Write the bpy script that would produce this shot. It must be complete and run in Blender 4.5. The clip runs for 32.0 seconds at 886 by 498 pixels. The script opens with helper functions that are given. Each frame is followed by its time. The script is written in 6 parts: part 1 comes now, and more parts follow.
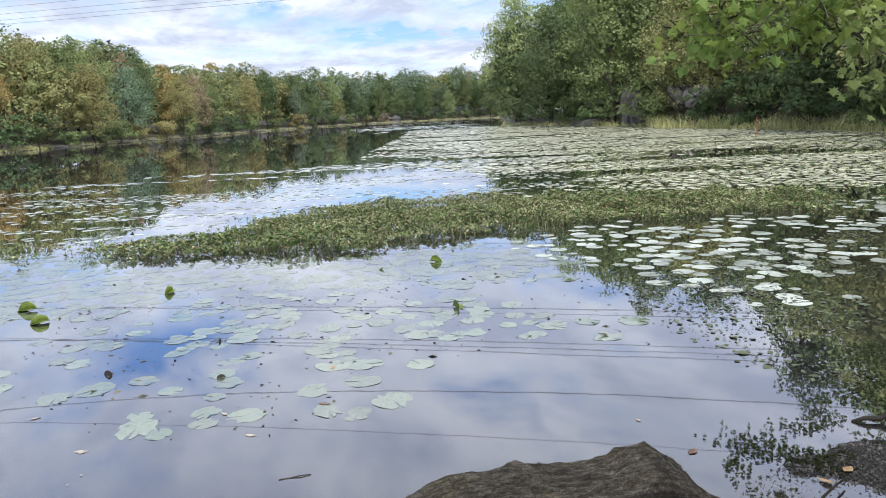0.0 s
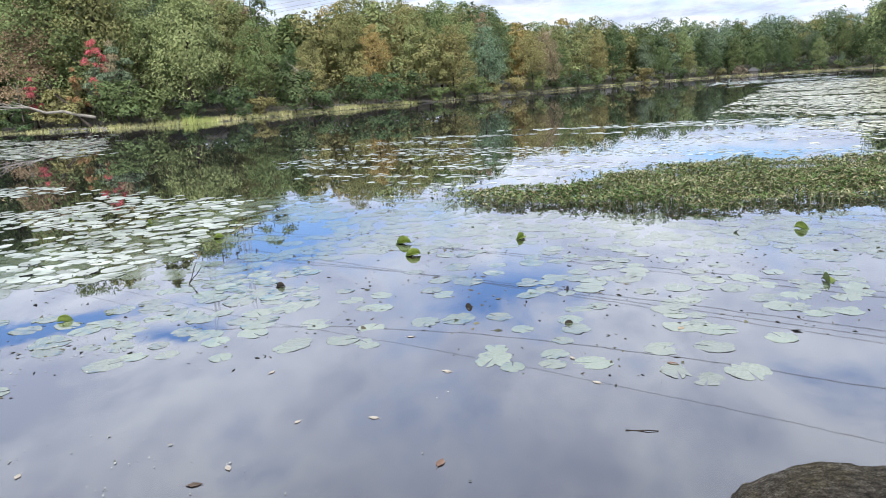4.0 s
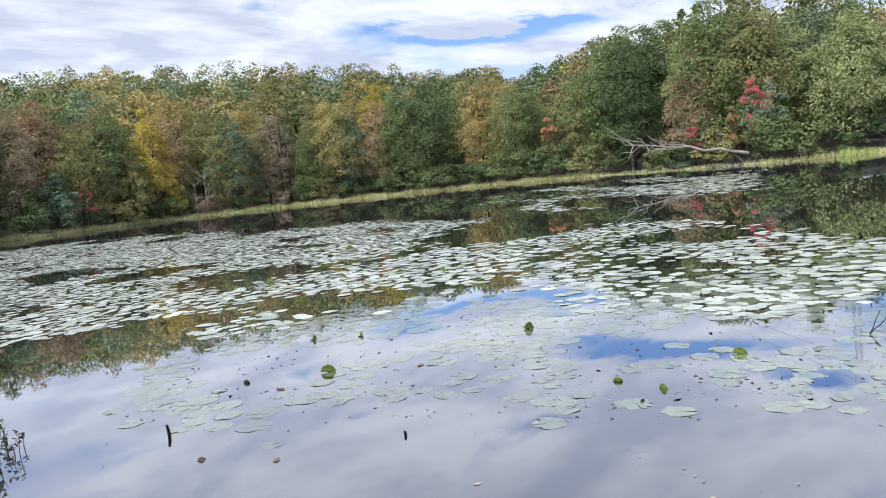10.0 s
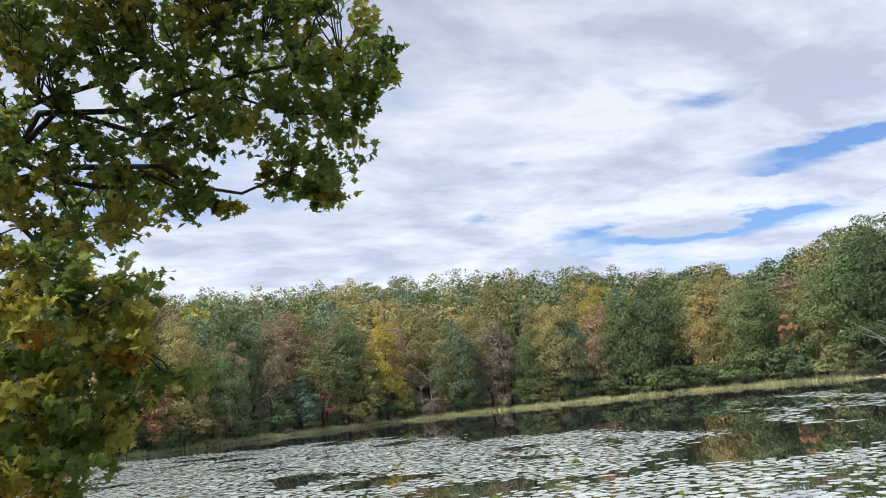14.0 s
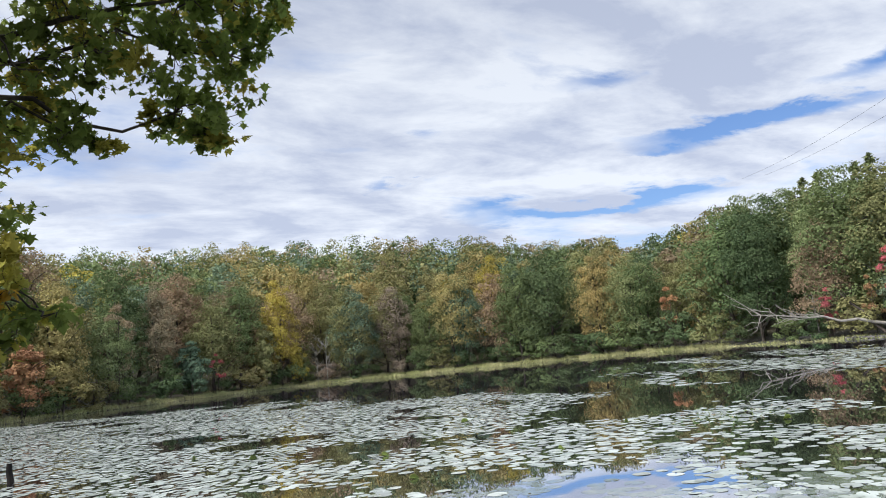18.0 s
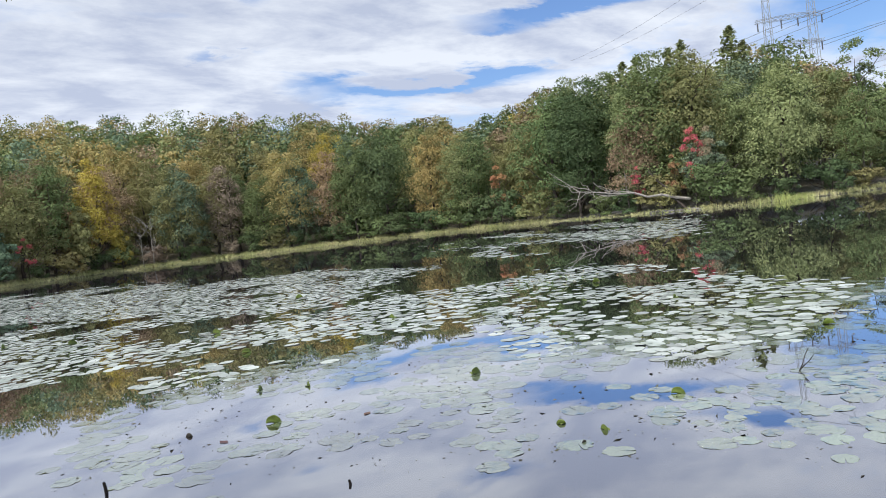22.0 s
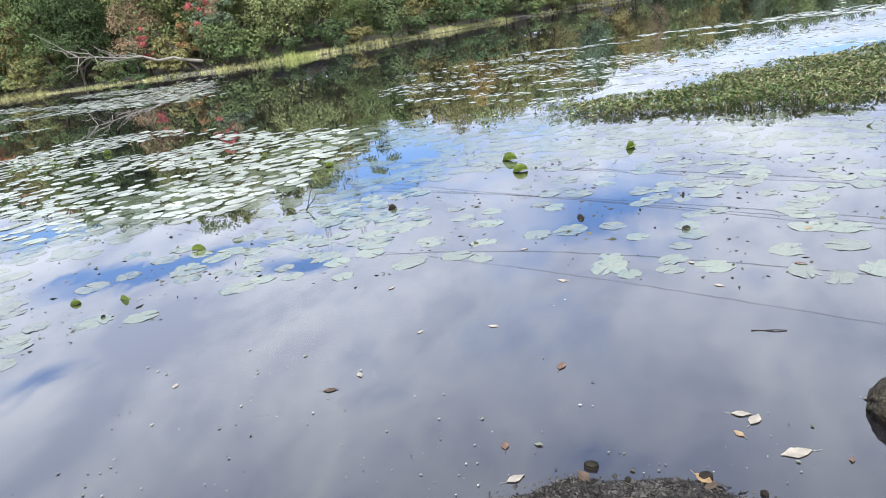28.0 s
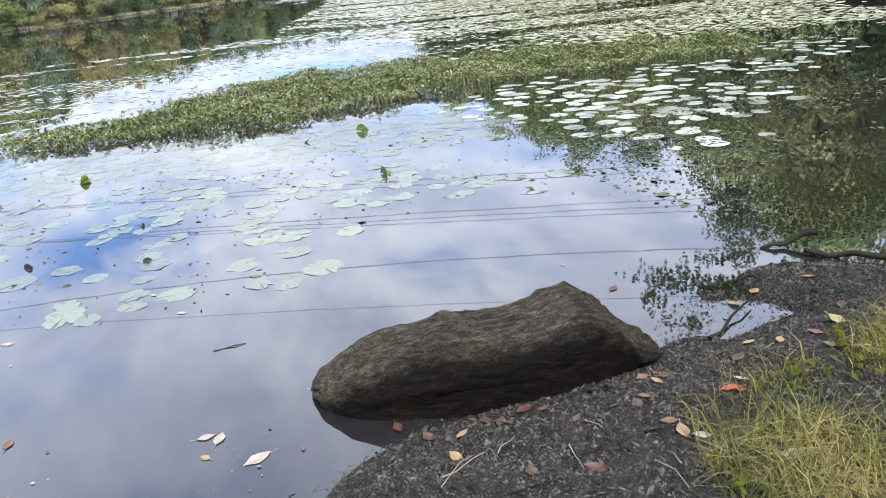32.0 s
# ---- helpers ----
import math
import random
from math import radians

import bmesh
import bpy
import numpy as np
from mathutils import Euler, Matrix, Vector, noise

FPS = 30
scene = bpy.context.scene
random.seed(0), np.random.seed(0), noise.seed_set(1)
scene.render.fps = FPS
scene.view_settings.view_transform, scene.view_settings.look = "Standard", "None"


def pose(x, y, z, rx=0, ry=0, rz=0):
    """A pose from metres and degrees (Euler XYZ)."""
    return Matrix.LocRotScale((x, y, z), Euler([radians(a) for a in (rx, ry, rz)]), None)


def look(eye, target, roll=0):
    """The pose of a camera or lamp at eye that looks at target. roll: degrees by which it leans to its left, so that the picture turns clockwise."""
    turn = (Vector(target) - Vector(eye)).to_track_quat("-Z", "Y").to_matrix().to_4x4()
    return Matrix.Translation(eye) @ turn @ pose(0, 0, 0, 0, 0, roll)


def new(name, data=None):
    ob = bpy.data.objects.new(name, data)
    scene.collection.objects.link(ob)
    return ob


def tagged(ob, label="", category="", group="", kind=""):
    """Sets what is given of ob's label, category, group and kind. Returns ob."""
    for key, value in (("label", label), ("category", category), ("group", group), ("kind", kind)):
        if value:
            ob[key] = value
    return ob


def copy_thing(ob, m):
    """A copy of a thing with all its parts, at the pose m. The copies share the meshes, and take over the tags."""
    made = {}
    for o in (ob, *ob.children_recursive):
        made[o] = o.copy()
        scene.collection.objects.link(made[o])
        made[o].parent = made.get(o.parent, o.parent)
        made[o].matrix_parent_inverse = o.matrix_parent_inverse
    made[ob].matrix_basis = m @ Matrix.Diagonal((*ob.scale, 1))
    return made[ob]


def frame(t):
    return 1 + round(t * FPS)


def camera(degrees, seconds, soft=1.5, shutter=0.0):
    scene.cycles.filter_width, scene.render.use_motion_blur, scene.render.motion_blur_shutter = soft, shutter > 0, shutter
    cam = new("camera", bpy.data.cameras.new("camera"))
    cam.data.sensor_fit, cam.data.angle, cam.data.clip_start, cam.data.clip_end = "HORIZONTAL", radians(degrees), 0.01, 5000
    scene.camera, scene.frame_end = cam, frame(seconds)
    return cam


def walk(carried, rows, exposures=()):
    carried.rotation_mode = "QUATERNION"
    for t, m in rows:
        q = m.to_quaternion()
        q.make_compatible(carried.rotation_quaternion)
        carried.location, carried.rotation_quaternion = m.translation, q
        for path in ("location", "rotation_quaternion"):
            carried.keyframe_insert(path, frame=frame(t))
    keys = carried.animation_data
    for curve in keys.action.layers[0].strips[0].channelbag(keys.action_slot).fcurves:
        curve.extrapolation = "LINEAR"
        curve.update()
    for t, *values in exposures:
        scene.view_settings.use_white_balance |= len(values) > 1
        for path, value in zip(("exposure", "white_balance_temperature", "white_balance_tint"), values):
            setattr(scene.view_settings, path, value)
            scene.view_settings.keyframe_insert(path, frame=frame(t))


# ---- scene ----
cam = camera(62.78, 32.0, soft=1.0)
# seconds, eye x y z, yaw, pitch, roll
PATH = [
    (0, -0.0001, -0.0000, 1.6000, -0.000, -10.453, 2.553),
    (0.5, -0.0143, -0.0032, 1.5988, 2.633, -10.671, 2.819),
    (1, -0.0299, -0.0024, 1.5951, 5.644, -10.747, 3.151),
    (1.5, -0.0488, 0.0008, 1.5972, 9.154, -10.783, 3.277),
    (2, -0.0713, 0.0001, 1.5966, 12.856, -10.928, 3.338),
    (2.5, -0.0875, 0.0048, 1.5914, 16.500, -11.188, 3.403),
    (3, -0.1001, -0.0005, 1.5902, 19.905, -11.549, 3.369),
    (3.5, -0.1159, -0.0109, 1.5853, 23.100, -11.963, 3.402),
    (5.5, -0.1983, -0.0571, 1.5517, 36.367, -14.594, 2.893),
    (6, -0.2228, -0.0797, 1.5465, 40.318, -15.079, 3.009),
    (6.5, -0.2477, -0.1072, 1.5505, 44.706, -15.061, 3.373),
    (7, -0.2761, -0.1360, 1.5572, 49.378, -14.567, 4.122),
    (7.5, -0.2967, -0.1624, 1.5673, 53.820, -13.766, 4.908),
    (8, -0.3209, -0.1862, 1.5765, 58.353, -12.655, 5.731),
    (8.5, -0.3397, -0.2002, 1.5814, 62.599, -11.293, 6.443),
    (9, -0.3478, -0.2065, 1.5913, 66.502, -9.623, 6.656),
    (9.5, -0.3549, -0.2202, 1.6138, 70.284, -7.691, 6.540),
    (10, -0.3562, -0.2343, 1.6391, 73.973, -5.686, 6.178),
    (10.5, -0.3583, -0.2534, 1.6594, 77.418, -3.877, 5.668),
    (11, -0.3558, -0.2727, 1.6777, 80.594, -2.351, 5.155),
    (11.5, -0.3424, -0.2910, 1.6945, 83.381, -0.948, 4.873),
    (12, -0.3213, -0.3131, 1.7129, 86.124, 0.682, 4.771),
    (12.5, -0.3211, -0.3307, 1.7525, 88.582, 2.895, 5.016),
    (13, -0.3226, -0.3290, 1.8001, 90.449, 5.767, 5.327),
    (13.5, -0.3295, -0.3234, 1.8444, 91.449, 9.038, 5.788),
    (14, -0.3310, -0.3173, 1.8676, 91.143, 11.871, 6.013),
    (14.5, -0.3266, -0.3097, 1.8703, 89.785, 13.907, 6.428),
    (16.5, -0.2869, -0.2762, 1.8026, 83.331, 12.779, 6.293),
    (17, -0.2765, -0.2677, 1.7789, 82.891, 11.411, 5.987),
    (17.5, -0.2659, -0.2597, 1.7520, 82.835, 9.977, 5.819),
    (18, -0.2601, -0.2528, 1.7264, 83.043, 8.514, 5.722),
    (18.5, -0.2601, -0.2489, 1.7066, 83.342, 6.979, 5.751),
    (19, -0.2643, -0.2512, 1.6983, 83.539, 5.475, 5.927),
    (19.5, -0.2636, -0.2554, 1.6839, 83.364, 3.955, 6.086),
    (20, -0.2588, -0.2534, 1.6637, 82.457, 2.461, 6.482),
    (20.5, -0.2615, -0.2497, 1.6493, 80.527, 0.962, 6.626),
    (21, -0.2538, -0.2371, 1.6321, 77.540, -0.466, 6.791),
    (21.5, -0.2513, -0.2167, 1.6355, 73.833, -1.608, 6.778),
    (22, -0.2490, -0.1973, 1.6324, 70.147, -2.367, 6.758),
    (22.5, -0.2487, -0.1735, 1.6365, 67.346, -2.826, 6.768),
    (23, -0.2554, -0.1714, 1.6375, 65.856, -3.352, 6.827),
    (23.5, -0.2647, -0.1790, 1.6325, 65.416, -4.214, 7.030),
    (24, -0.2742, -0.1774, 1.6091, 65.014, -5.721, 7.284),
    (24.5, -0.2739, -0.1708, 1.5703, 63.526, -8.036, 7.612),
    (26.5, -0.2158, -0.1250, 1.5374, 47.585, -15.544, 8.211),
    (27, -0.2001, -0.1129, 1.5350, 43.021, -16.416, 8.270),
    (27.5, -0.1786, -0.0997, 1.5303, 38.333, -17.157, 8.343),
    (28, -0.1531, -0.0778, 1.5285, 33.457, -17.807, 8.289),
    (28.5, -0.1178, -0.0529, 1.5259, 28.524, -18.284, 8.128),
    (29, -0.0849, -0.0340, 1.5260, 23.518, -18.670, 7.862),
    (29.5, -0.0556, -0.0133, 1.5279, 18.581, -19.114, 7.542),
    (30, -0.0304, 0.0029, 1.5259, 13.678, -19.645, 7.247),
    (30.5, -0.0018, 0.0107, 1.5196, 8.737, -20.109, 6.831),
    (31, 0.0271, 0.0119, 1.5187, 3.899, -20.513, 6.413),
    (31.5, 0.0528, 0.0072, 1.5204, -0.863, -20.745, 5.983),
    (32, 0.0810, -0.0002, 1.5212, -5.812, -20.852, 5.493),
]
walk(cam, [(t, pose(x, y, z, 90 + pitch, roll, yaw)) for t, x, y, z, yaw, pitch, roll in PATH],
     exposures=((0, 0.12), (3, 0.14), (6, 0.22), (8, 0.18), (12, 0.08), (18, -0.03), (23, -0.08), (24, -0.04), (27, 0.24), (30, 0.36), (32, 0.46)))


# ---- light and air ----
SUN_AZ, SUN_EL = 204.0, 58.0          # degrees to the left of the y axis, and up


def az_dir(az, el=0.0):
    a, e = radians(az), radians(el)
    return Vector((-math.sin(a) * math.cos(e), math.cos(a) * math.cos(e), math.sin(e)))


world = bpy.data.worlds.new("sky")
scene.world = world
world.use_nodes = True
wt = world.node_tree
wt.nodes.clear()


def wn(kind, **inputs):
    n = wt.nodes.new(kind)
    for k, v in inputs.items():
        n.inputs[int(k[1:])].default_value = v
    return n


def wmath(op, a, b=0.0, clamp=False):
    n = wt.nodes.new("ShaderNodeMath")
    n.operation, n.use_clamp = op, clamp
    for i, v in enumerate((a, b)):
        if isinstance(v, (int, float)):
            n.inputs[i].default_value = v
        else:
            wt.links.new(v, n.inputs[i])
    return n.outputs[0]


sky = wt.nodes.new("ShaderNodeTexSky")
sky.sky_type, sky.sun_disc = "NISHITA", False
sky.sun_elevation, sky.sun_rotation = radians(SUN_EL), radians(-SUN_AZ)
sky.air_density, sky.dust_density = 1.0, 0.6
blue = wt.nodes.new("ShaderNodeVectorMath")
blue.operation = "MULTIPLY"
wt.links.new(sky.outputs[0], blue.inputs[0])
blue.inputs[1].default_value = (0.100, 0.122, 0.162)
geo = wt.nodes.new("ShaderNodeTexCoord")
sep = wt.nodes.new("ShaderNodeSeparateXYZ")
wt.links.new(geo.outputs["Generated"], sep.inputs[0])
dx, dy, dz = sep.outputs
up = wmath("ADD", wmath("MAXIMUM", dz, 0.0), 0.10)
com = wt.nodes.new("ShaderNodeCombineXYZ")
wt.links.new(wmath("DIVIDE", dx, up), com.inputs[0])
wt.links.new(wmath("DIVIDE", dy, up), com.inputs[1])


def cloud_noise(scale, detail, rough, squash, turn, dist=0.6):
    m = wt.nodes.new("ShaderNodeMapping")
    m.vector_type = "TEXTURE"
    m.inputs["Scale"].default_value = (1, 1 / squash, 1)
    m.inputs["Rotation"].default_value = (0, 0, radians(turn))
    wt.links.new(com.outputs[0], m.inputs[0])
    n = wt.nodes.new("ShaderNodeTexNoise")
    n.inputs["Scale"].default_value, n.inputs["Detail"].default_value = scale, detail
    n.inputs["Roughness"].default_value, n.inputs["Distortion"].default_value = rough, dist
    wt.links.new(m.outputs[0], n.inputs[0])
    return n.outputs[0]


broad = cloud_noise(0.7, 7, 0.55, 0.62, 14, 0.3)
fine = cloud_noise(3.2, 9, 0.60, 0.60, 20, 0.25)
cover = wmath("ADD", wmath("MULTIPLY", broad, 0.62), wmath("MULTIPLY", fine, 0.38))
# long blue rifts in the cloud deck: azimuth, elevation, half width, half height, depth
RIFTS = ((57.5, 14.75, 8.5, 0.62, 0.30), (69.5, 10.35, 7.5, 0.55, 0.30), (86, 14.0, 2.2, 0.55, 0.17), (79, 11.4, 3.0, 0.7, 0.14), (63.4, 13.9, 3.0, 0.35, 0.16), (38, 11.2, 7, 2.2, 0.12), (68, 19.6, 3.5, 0.6, 0.12),
         (22, 15.9, 5, 2.0, 0.15), (50, 16.4, 5, 0.7, 0.16), (2, 5.9, 7, 0.5, 0.14), (13, 7.4, 6, 0.8, 0.10), (88, 17, 4, 0.6, 0.10))
for az, el, wa, we, amount in RIFTS:
    c, r_, u_ = az_dir(az, el), az_dir(az - 90), None
    u_ = c.cross(r_) * -1

    def along(v):
        d = wt.nodes.new("ShaderNodeVectorMath")
        d.operation = "DOT_PRODUCT"
        wt.links.new(geo.outputs["Generated"], d.inputs[0])
        d.inputs[1].default_value = v
        return d.outputs["Value"]
    wob = wmath("MULTIPLY", wmath("SUBTRACT", fine, 0.5), 0.22)
    a2 = wmath("POWER", wmath("ABSOLUTE", wmath("DIVIDE", wmath("ADD", along(r_), wob), math.sin(radians(wa)))), 2.0)
    b2 = wmath("POWER", wmath("ABSOLUTE", wmath("DIVIDE", wmath("ADD", wmath("SUBTRACT", along(u_), 0.0), wmath("MULTIPLY", wob, 0.35)), math.sin(radians(we)))), 2.0)
    near = wmath("GREATER_THAN", along(c), 0.3)
    g = wmath("MULTIPLY", wmath("POWER", 2.718, wmath("MULTIPLY", wmath("ADD", a2, b2), -1.0)), near)
    cover = wmath("SUBTRACT", cover, wmath("MULTIPLY", g, amount))
ramp = wt.nodes.new("ShaderNodeValToRGB")
ramp.color_ramp.elements[0].position, ramp.color_ramp.elements[1].position = 0.35, 0.49
ramp.color_ramp.elements[0].color, ramp.color_ramp.elements[1].color = (0, 0, 0, 1), (1, 1, 1, 1)
wt.links.new(cover, ramp.inputs[0])
shade = wt.nodes.new("ShaderNodeValToRGB")
shade.color_ramp.elements[0].position, shade.color_ramp.elements[1].position = 0.435, 0.575
shade.color_ramp.elements[0].color, shade.color_ramp.elements[1].color = (0.92, 0.985, 1.10, 1), (0.58, 0.655, 0.84, 1)
wt.links.new(wmath("ADD", wmath("MULTIPLY", cloud_noise(1.5, 9, 0.60, 0.66, 18, 0.35), 0.52), wmath("MULTIPLY", fine, 0.48)), shade.inputs[0])
mix = wt.nodes.new("ShaderNodeMix")
mix.data_type = "RGBA"
wt.links.new(ramp.outputs[0], mix.inputs[0])
wt.links.new(blue.outputs[0], mix.inputs[6])
thin = wt.nodes.new("ShaderNodeMapRange")      # the deck is thinner and whiter low down
for k, v in zip((1, 2, 3, 4), (0.08, 0.62, 1.03, 0.77)):
    thin.inputs[k].default_value = v
wt.links.new(dz, thin.inputs[0])
lit = wt.nodes.new("ShaderNodeVectorMath")
lit.operation = "SCALE"
wt.links.new(shade.outputs[0], lit.inputs[0])
wt.links.new(thin.outputs[0], lit.inputs["Scale"])
wt.links.new(lit.outputs[0], mix.inputs[7])
bg = wt.nodes.new("ShaderNodeBackground")
bg.inputs[1].default_value = 1.0
wt.links.new(mix.outputs[2], bg.inputs[0])
wt.links.new(bg.outputs[0], wt.nodes.new("ShaderNodeOutputWorld").inputs[0])

sun = new("sun", bpy.data.lights.new("sun", "SUN"))
sun.data.energy, sun.data.angle, sun.data.color = 4.2, radians(20), (1.0, 0.98, 0.95)
sun.matrix_world = look(az_dir(SUN_AZ, SUN_EL) * 50, (0, 0, 0))


# ---- materials ----
def material(name, rough=0.7, spec=0.3, metal=0.0):
    m = bpy.data.materials.new(name)
    m.use_nodes = True
    b = m.node_tree.nodes["Principled BSDF"]
    b.inputs["Roughness"].default_value, b.inputs["Specular IOR Level"].default_value = rough, spec
    b.inputs["Metallic"].default_value = metal
    return m, m.node_tree, b


def noise_tex(t, scale, detail=4, rough=0.55, coord="Object", stretch=None):
    c = t.nodes.new("ShaderNodeTexCoord")
    n = t.nodes.new("ShaderNodeTexNoise")
    n.inputs["Scale"].default_value, n.inputs["Detail"].default_value, n.inputs["Roughness"].default_value = scale, detail, rough
    src = c.outputs[coord]
    if stretch:
        m = t.nodes.new("ShaderNodeMapping")
        m.inputs["Scale"].default_value = stretch
        t.links.new(src, m.inputs[0])
        src = m.outputs[0]
    t.links.new(src, n.inputs[0])
    return n.outputs[0]


def ramp_of(t, fac, *stops):
    r = t.nodes.new("ShaderNodeValToRGB")
    e = r.color_ramp.elements
    while len(e) < len(stops):
        e.new(0.5)
    for el, (p, c) in zip(e, stops):
        el.position, el.color = p, (*c, 1)
    t.links.new(fac, r.inputs[0])
    return r.outputs[0]


def blend(t, kind, fac, a, b):
    n = t.nodes.new("ShaderNodeMix")
    n.data_type, n.blend_type = "RGBA", kind
    for sock, v in ((n.inputs[0], fac), (n.inputs[6], a), (n.inputs[7], b)):
        if isinstance(v, (int, float)):
            sock.default_value = v
        elif isinstance(v, tuple):
            sock.default_value = (*v, 1)
        else:
            t.links.new(v, sock)
    return n.outputs[2]


def bump(t, b, height, strength, dist):
    n = t.nodes.new("ShaderNodeBump")
    n.inputs["Strength"].default_value, n.inputs["Distance"].default_value = strength, dist
    t.links.new(height, n.inputs["Height"])
    t.links.new(n.outputs[0], b.inputs["Normal"])
    return n


def simple(name, c1, c2, scale=8.0, rough=0.7, spec=0.3, bump_amt=0.0, bump_scale=30.0, stretch=None, vary=0.0, island=0.0, ior=1.5):
    """Two tones by noise, a tone per object and per loose piece, and a fine relief."""
    m, t, b = material(name, rough, spec)
    b.inputs["IOR"].default_value = ior
    col = ramp_of(t, noise_tex(t, scale, 5, 0.6, stretch=stretch), (0.35, c1), (0.65, c2))
    if vary or island:
        h = t.nodes.new("ShaderNodeHueSaturation")
        t.links.new(col, h.inputs["Color"])
        if vary:
            src = t.nodes.new("ShaderNodeObjectInfo").outputs["Random"]
            amt = vary
        else:
            src = t.nodes.new("ShaderNodeNewGeometry").outputs["Random Per Island"]
            amt = island
        r = t.nodes.new("ShaderNodeMapRange")
        r.inputs[3].default_value, r.inputs[4].default_value = 1 - amt, 1 + amt
        t.links.new(src, r.inputs[0])
        t.links.new(r.outputs[0], h.inputs["Value"])
        r2 = t.nodes.new("ShaderNodeMapRange")
        r2.inputs[3].default_value, r2.inputs[4].default_value = 0.5 - amt * 0.06, 0.5 + amt * 0.06
        frac = t.nodes.new("ShaderNodeMath")
        frac.operation = "FRACT"
        mul = t.nodes.new("ShaderNodeMath")
        mul.operation = "MULTIPLY"
        mul.inputs[1].default_value = 7.31
        t.links.new(src, mul.inputs[0])
        t.links.new(mul.outputs[0], frac.inputs[0])
        t.links.new(frac.outputs[0], r2.inputs[0])
        t.links.new(r2.outputs[0], h.inputs["Hue"])
        col = h.outputs[0]
    t.links.new(col, b.inputs["Base Color"])
    if bump_amt:
        bump(t, b, noise_tex(t, bump_scale, 6, 0.65, stretch=stretch), bump_amt, 0.02)
    return m


def foliage(name, spread=0.35, through_light=0.25):
    """Leaves: the object's own colour, a tone for each leaf and each tree, a little light passing through."""
    m, t, b = material(name, 0.7, 0.12)
    info = t.nodes.new("ShaderNodeObjectInfo")
    geo_ = t.nodes.new("ShaderNodeNewGeometry")
    h = t.nodes.new("ShaderNodeHueSaturation")
    t.links.new(info.outputs["Color"], h.inputs["Color"])
    r = t.nodes.new("ShaderNodeMapRange")
    r.inputs[3].default_value, r.inputs[4].default_value = 1 - spread, 1 + spread
    t.links.new(geo_.outputs["Random Per Island"], r.inputs[0])
    mul = t.nodes.new("ShaderNodeMath")
    mul.operation = "MULTIPLY"
    t.links.new(r.outputs[0], mul.inputs[0])
    patch = t.nodes.new("ShaderNodeMapRange")
    patch.inputs[1].default_value, patch.inputs[2].default_value = 0.3, 0.7
    patch.inputs[3].default_value, patch.inputs[4].default_value = 0.85, 1.18
    t.links.new(noise_tex(t, 0.45, 3, 0.5), patch.inputs[0])
    t.links.new(patch.outputs[0], mul.inputs[1])
    t.links.new(mul.outputs[0], h.inputs["Value"])
    r2 = t.nodes.new("ShaderNodeMapRange")
    r2.inputs[1].default_value, r2.inputs[2].default_value = 0.3, 0.7
    r2.inputs[3].default_value, r2.inputs[4].default_value = 0.484, 0.510
    t.links.new(noise_tex(t, 0.7, 3, 0.6), r2.inputs[0])
    t.links.new(r2.outputs[0], h.inputs["Hue"])
    t.links.new(h.outputs[0], b.inputs["Base Color"])
    tr = t.nodes.new("ShaderNodeBsdfTranslucent")
    t.links.new(h.outputs[0], tr.inputs[0])
    ms = t.nodes.new("ShaderNodeMixShader")
    ms.inputs[0].default_value = through_light
    t.links.new(b.outputs[0], ms.inputs[1])
    t.links.new(tr.outputs[0], ms.inputs[2])
    t.links.new(ms.outputs[0], t.nodes["Material Output"].inputs[0])
    return m


LEAVES = foliage("tree_leaves", 0.24, 0.12)
NEAR_LEAVES = foliage("near_leaves", 0.25, 0.62)
BARK = simple("bark", (0.05, 0.042, 0.035), (0.14, 0.12, 0.10), 6, 0.9, 0.1, 0.6, 12, (1, 1, 0.25), vary=0.3)
PALE_BARK = simple("bleached_wood", (0.26, 0.24, 0.21), (0.46, 0.43, 0.38), 5, 0.8, 0.2, 0.5, 14, (1, 1, 0.3))
GALVANISED = simple("galvanised_steel", (0.30, 0.32, 0.34), (0.42, 0.44, 0.46), 3, 0.5, 0.5)
WIRE = simple("weathered_cable", (0.10, 0.10, 0.11), (0.16, 0.16, 0.17), 3, 0.5, 0.5)


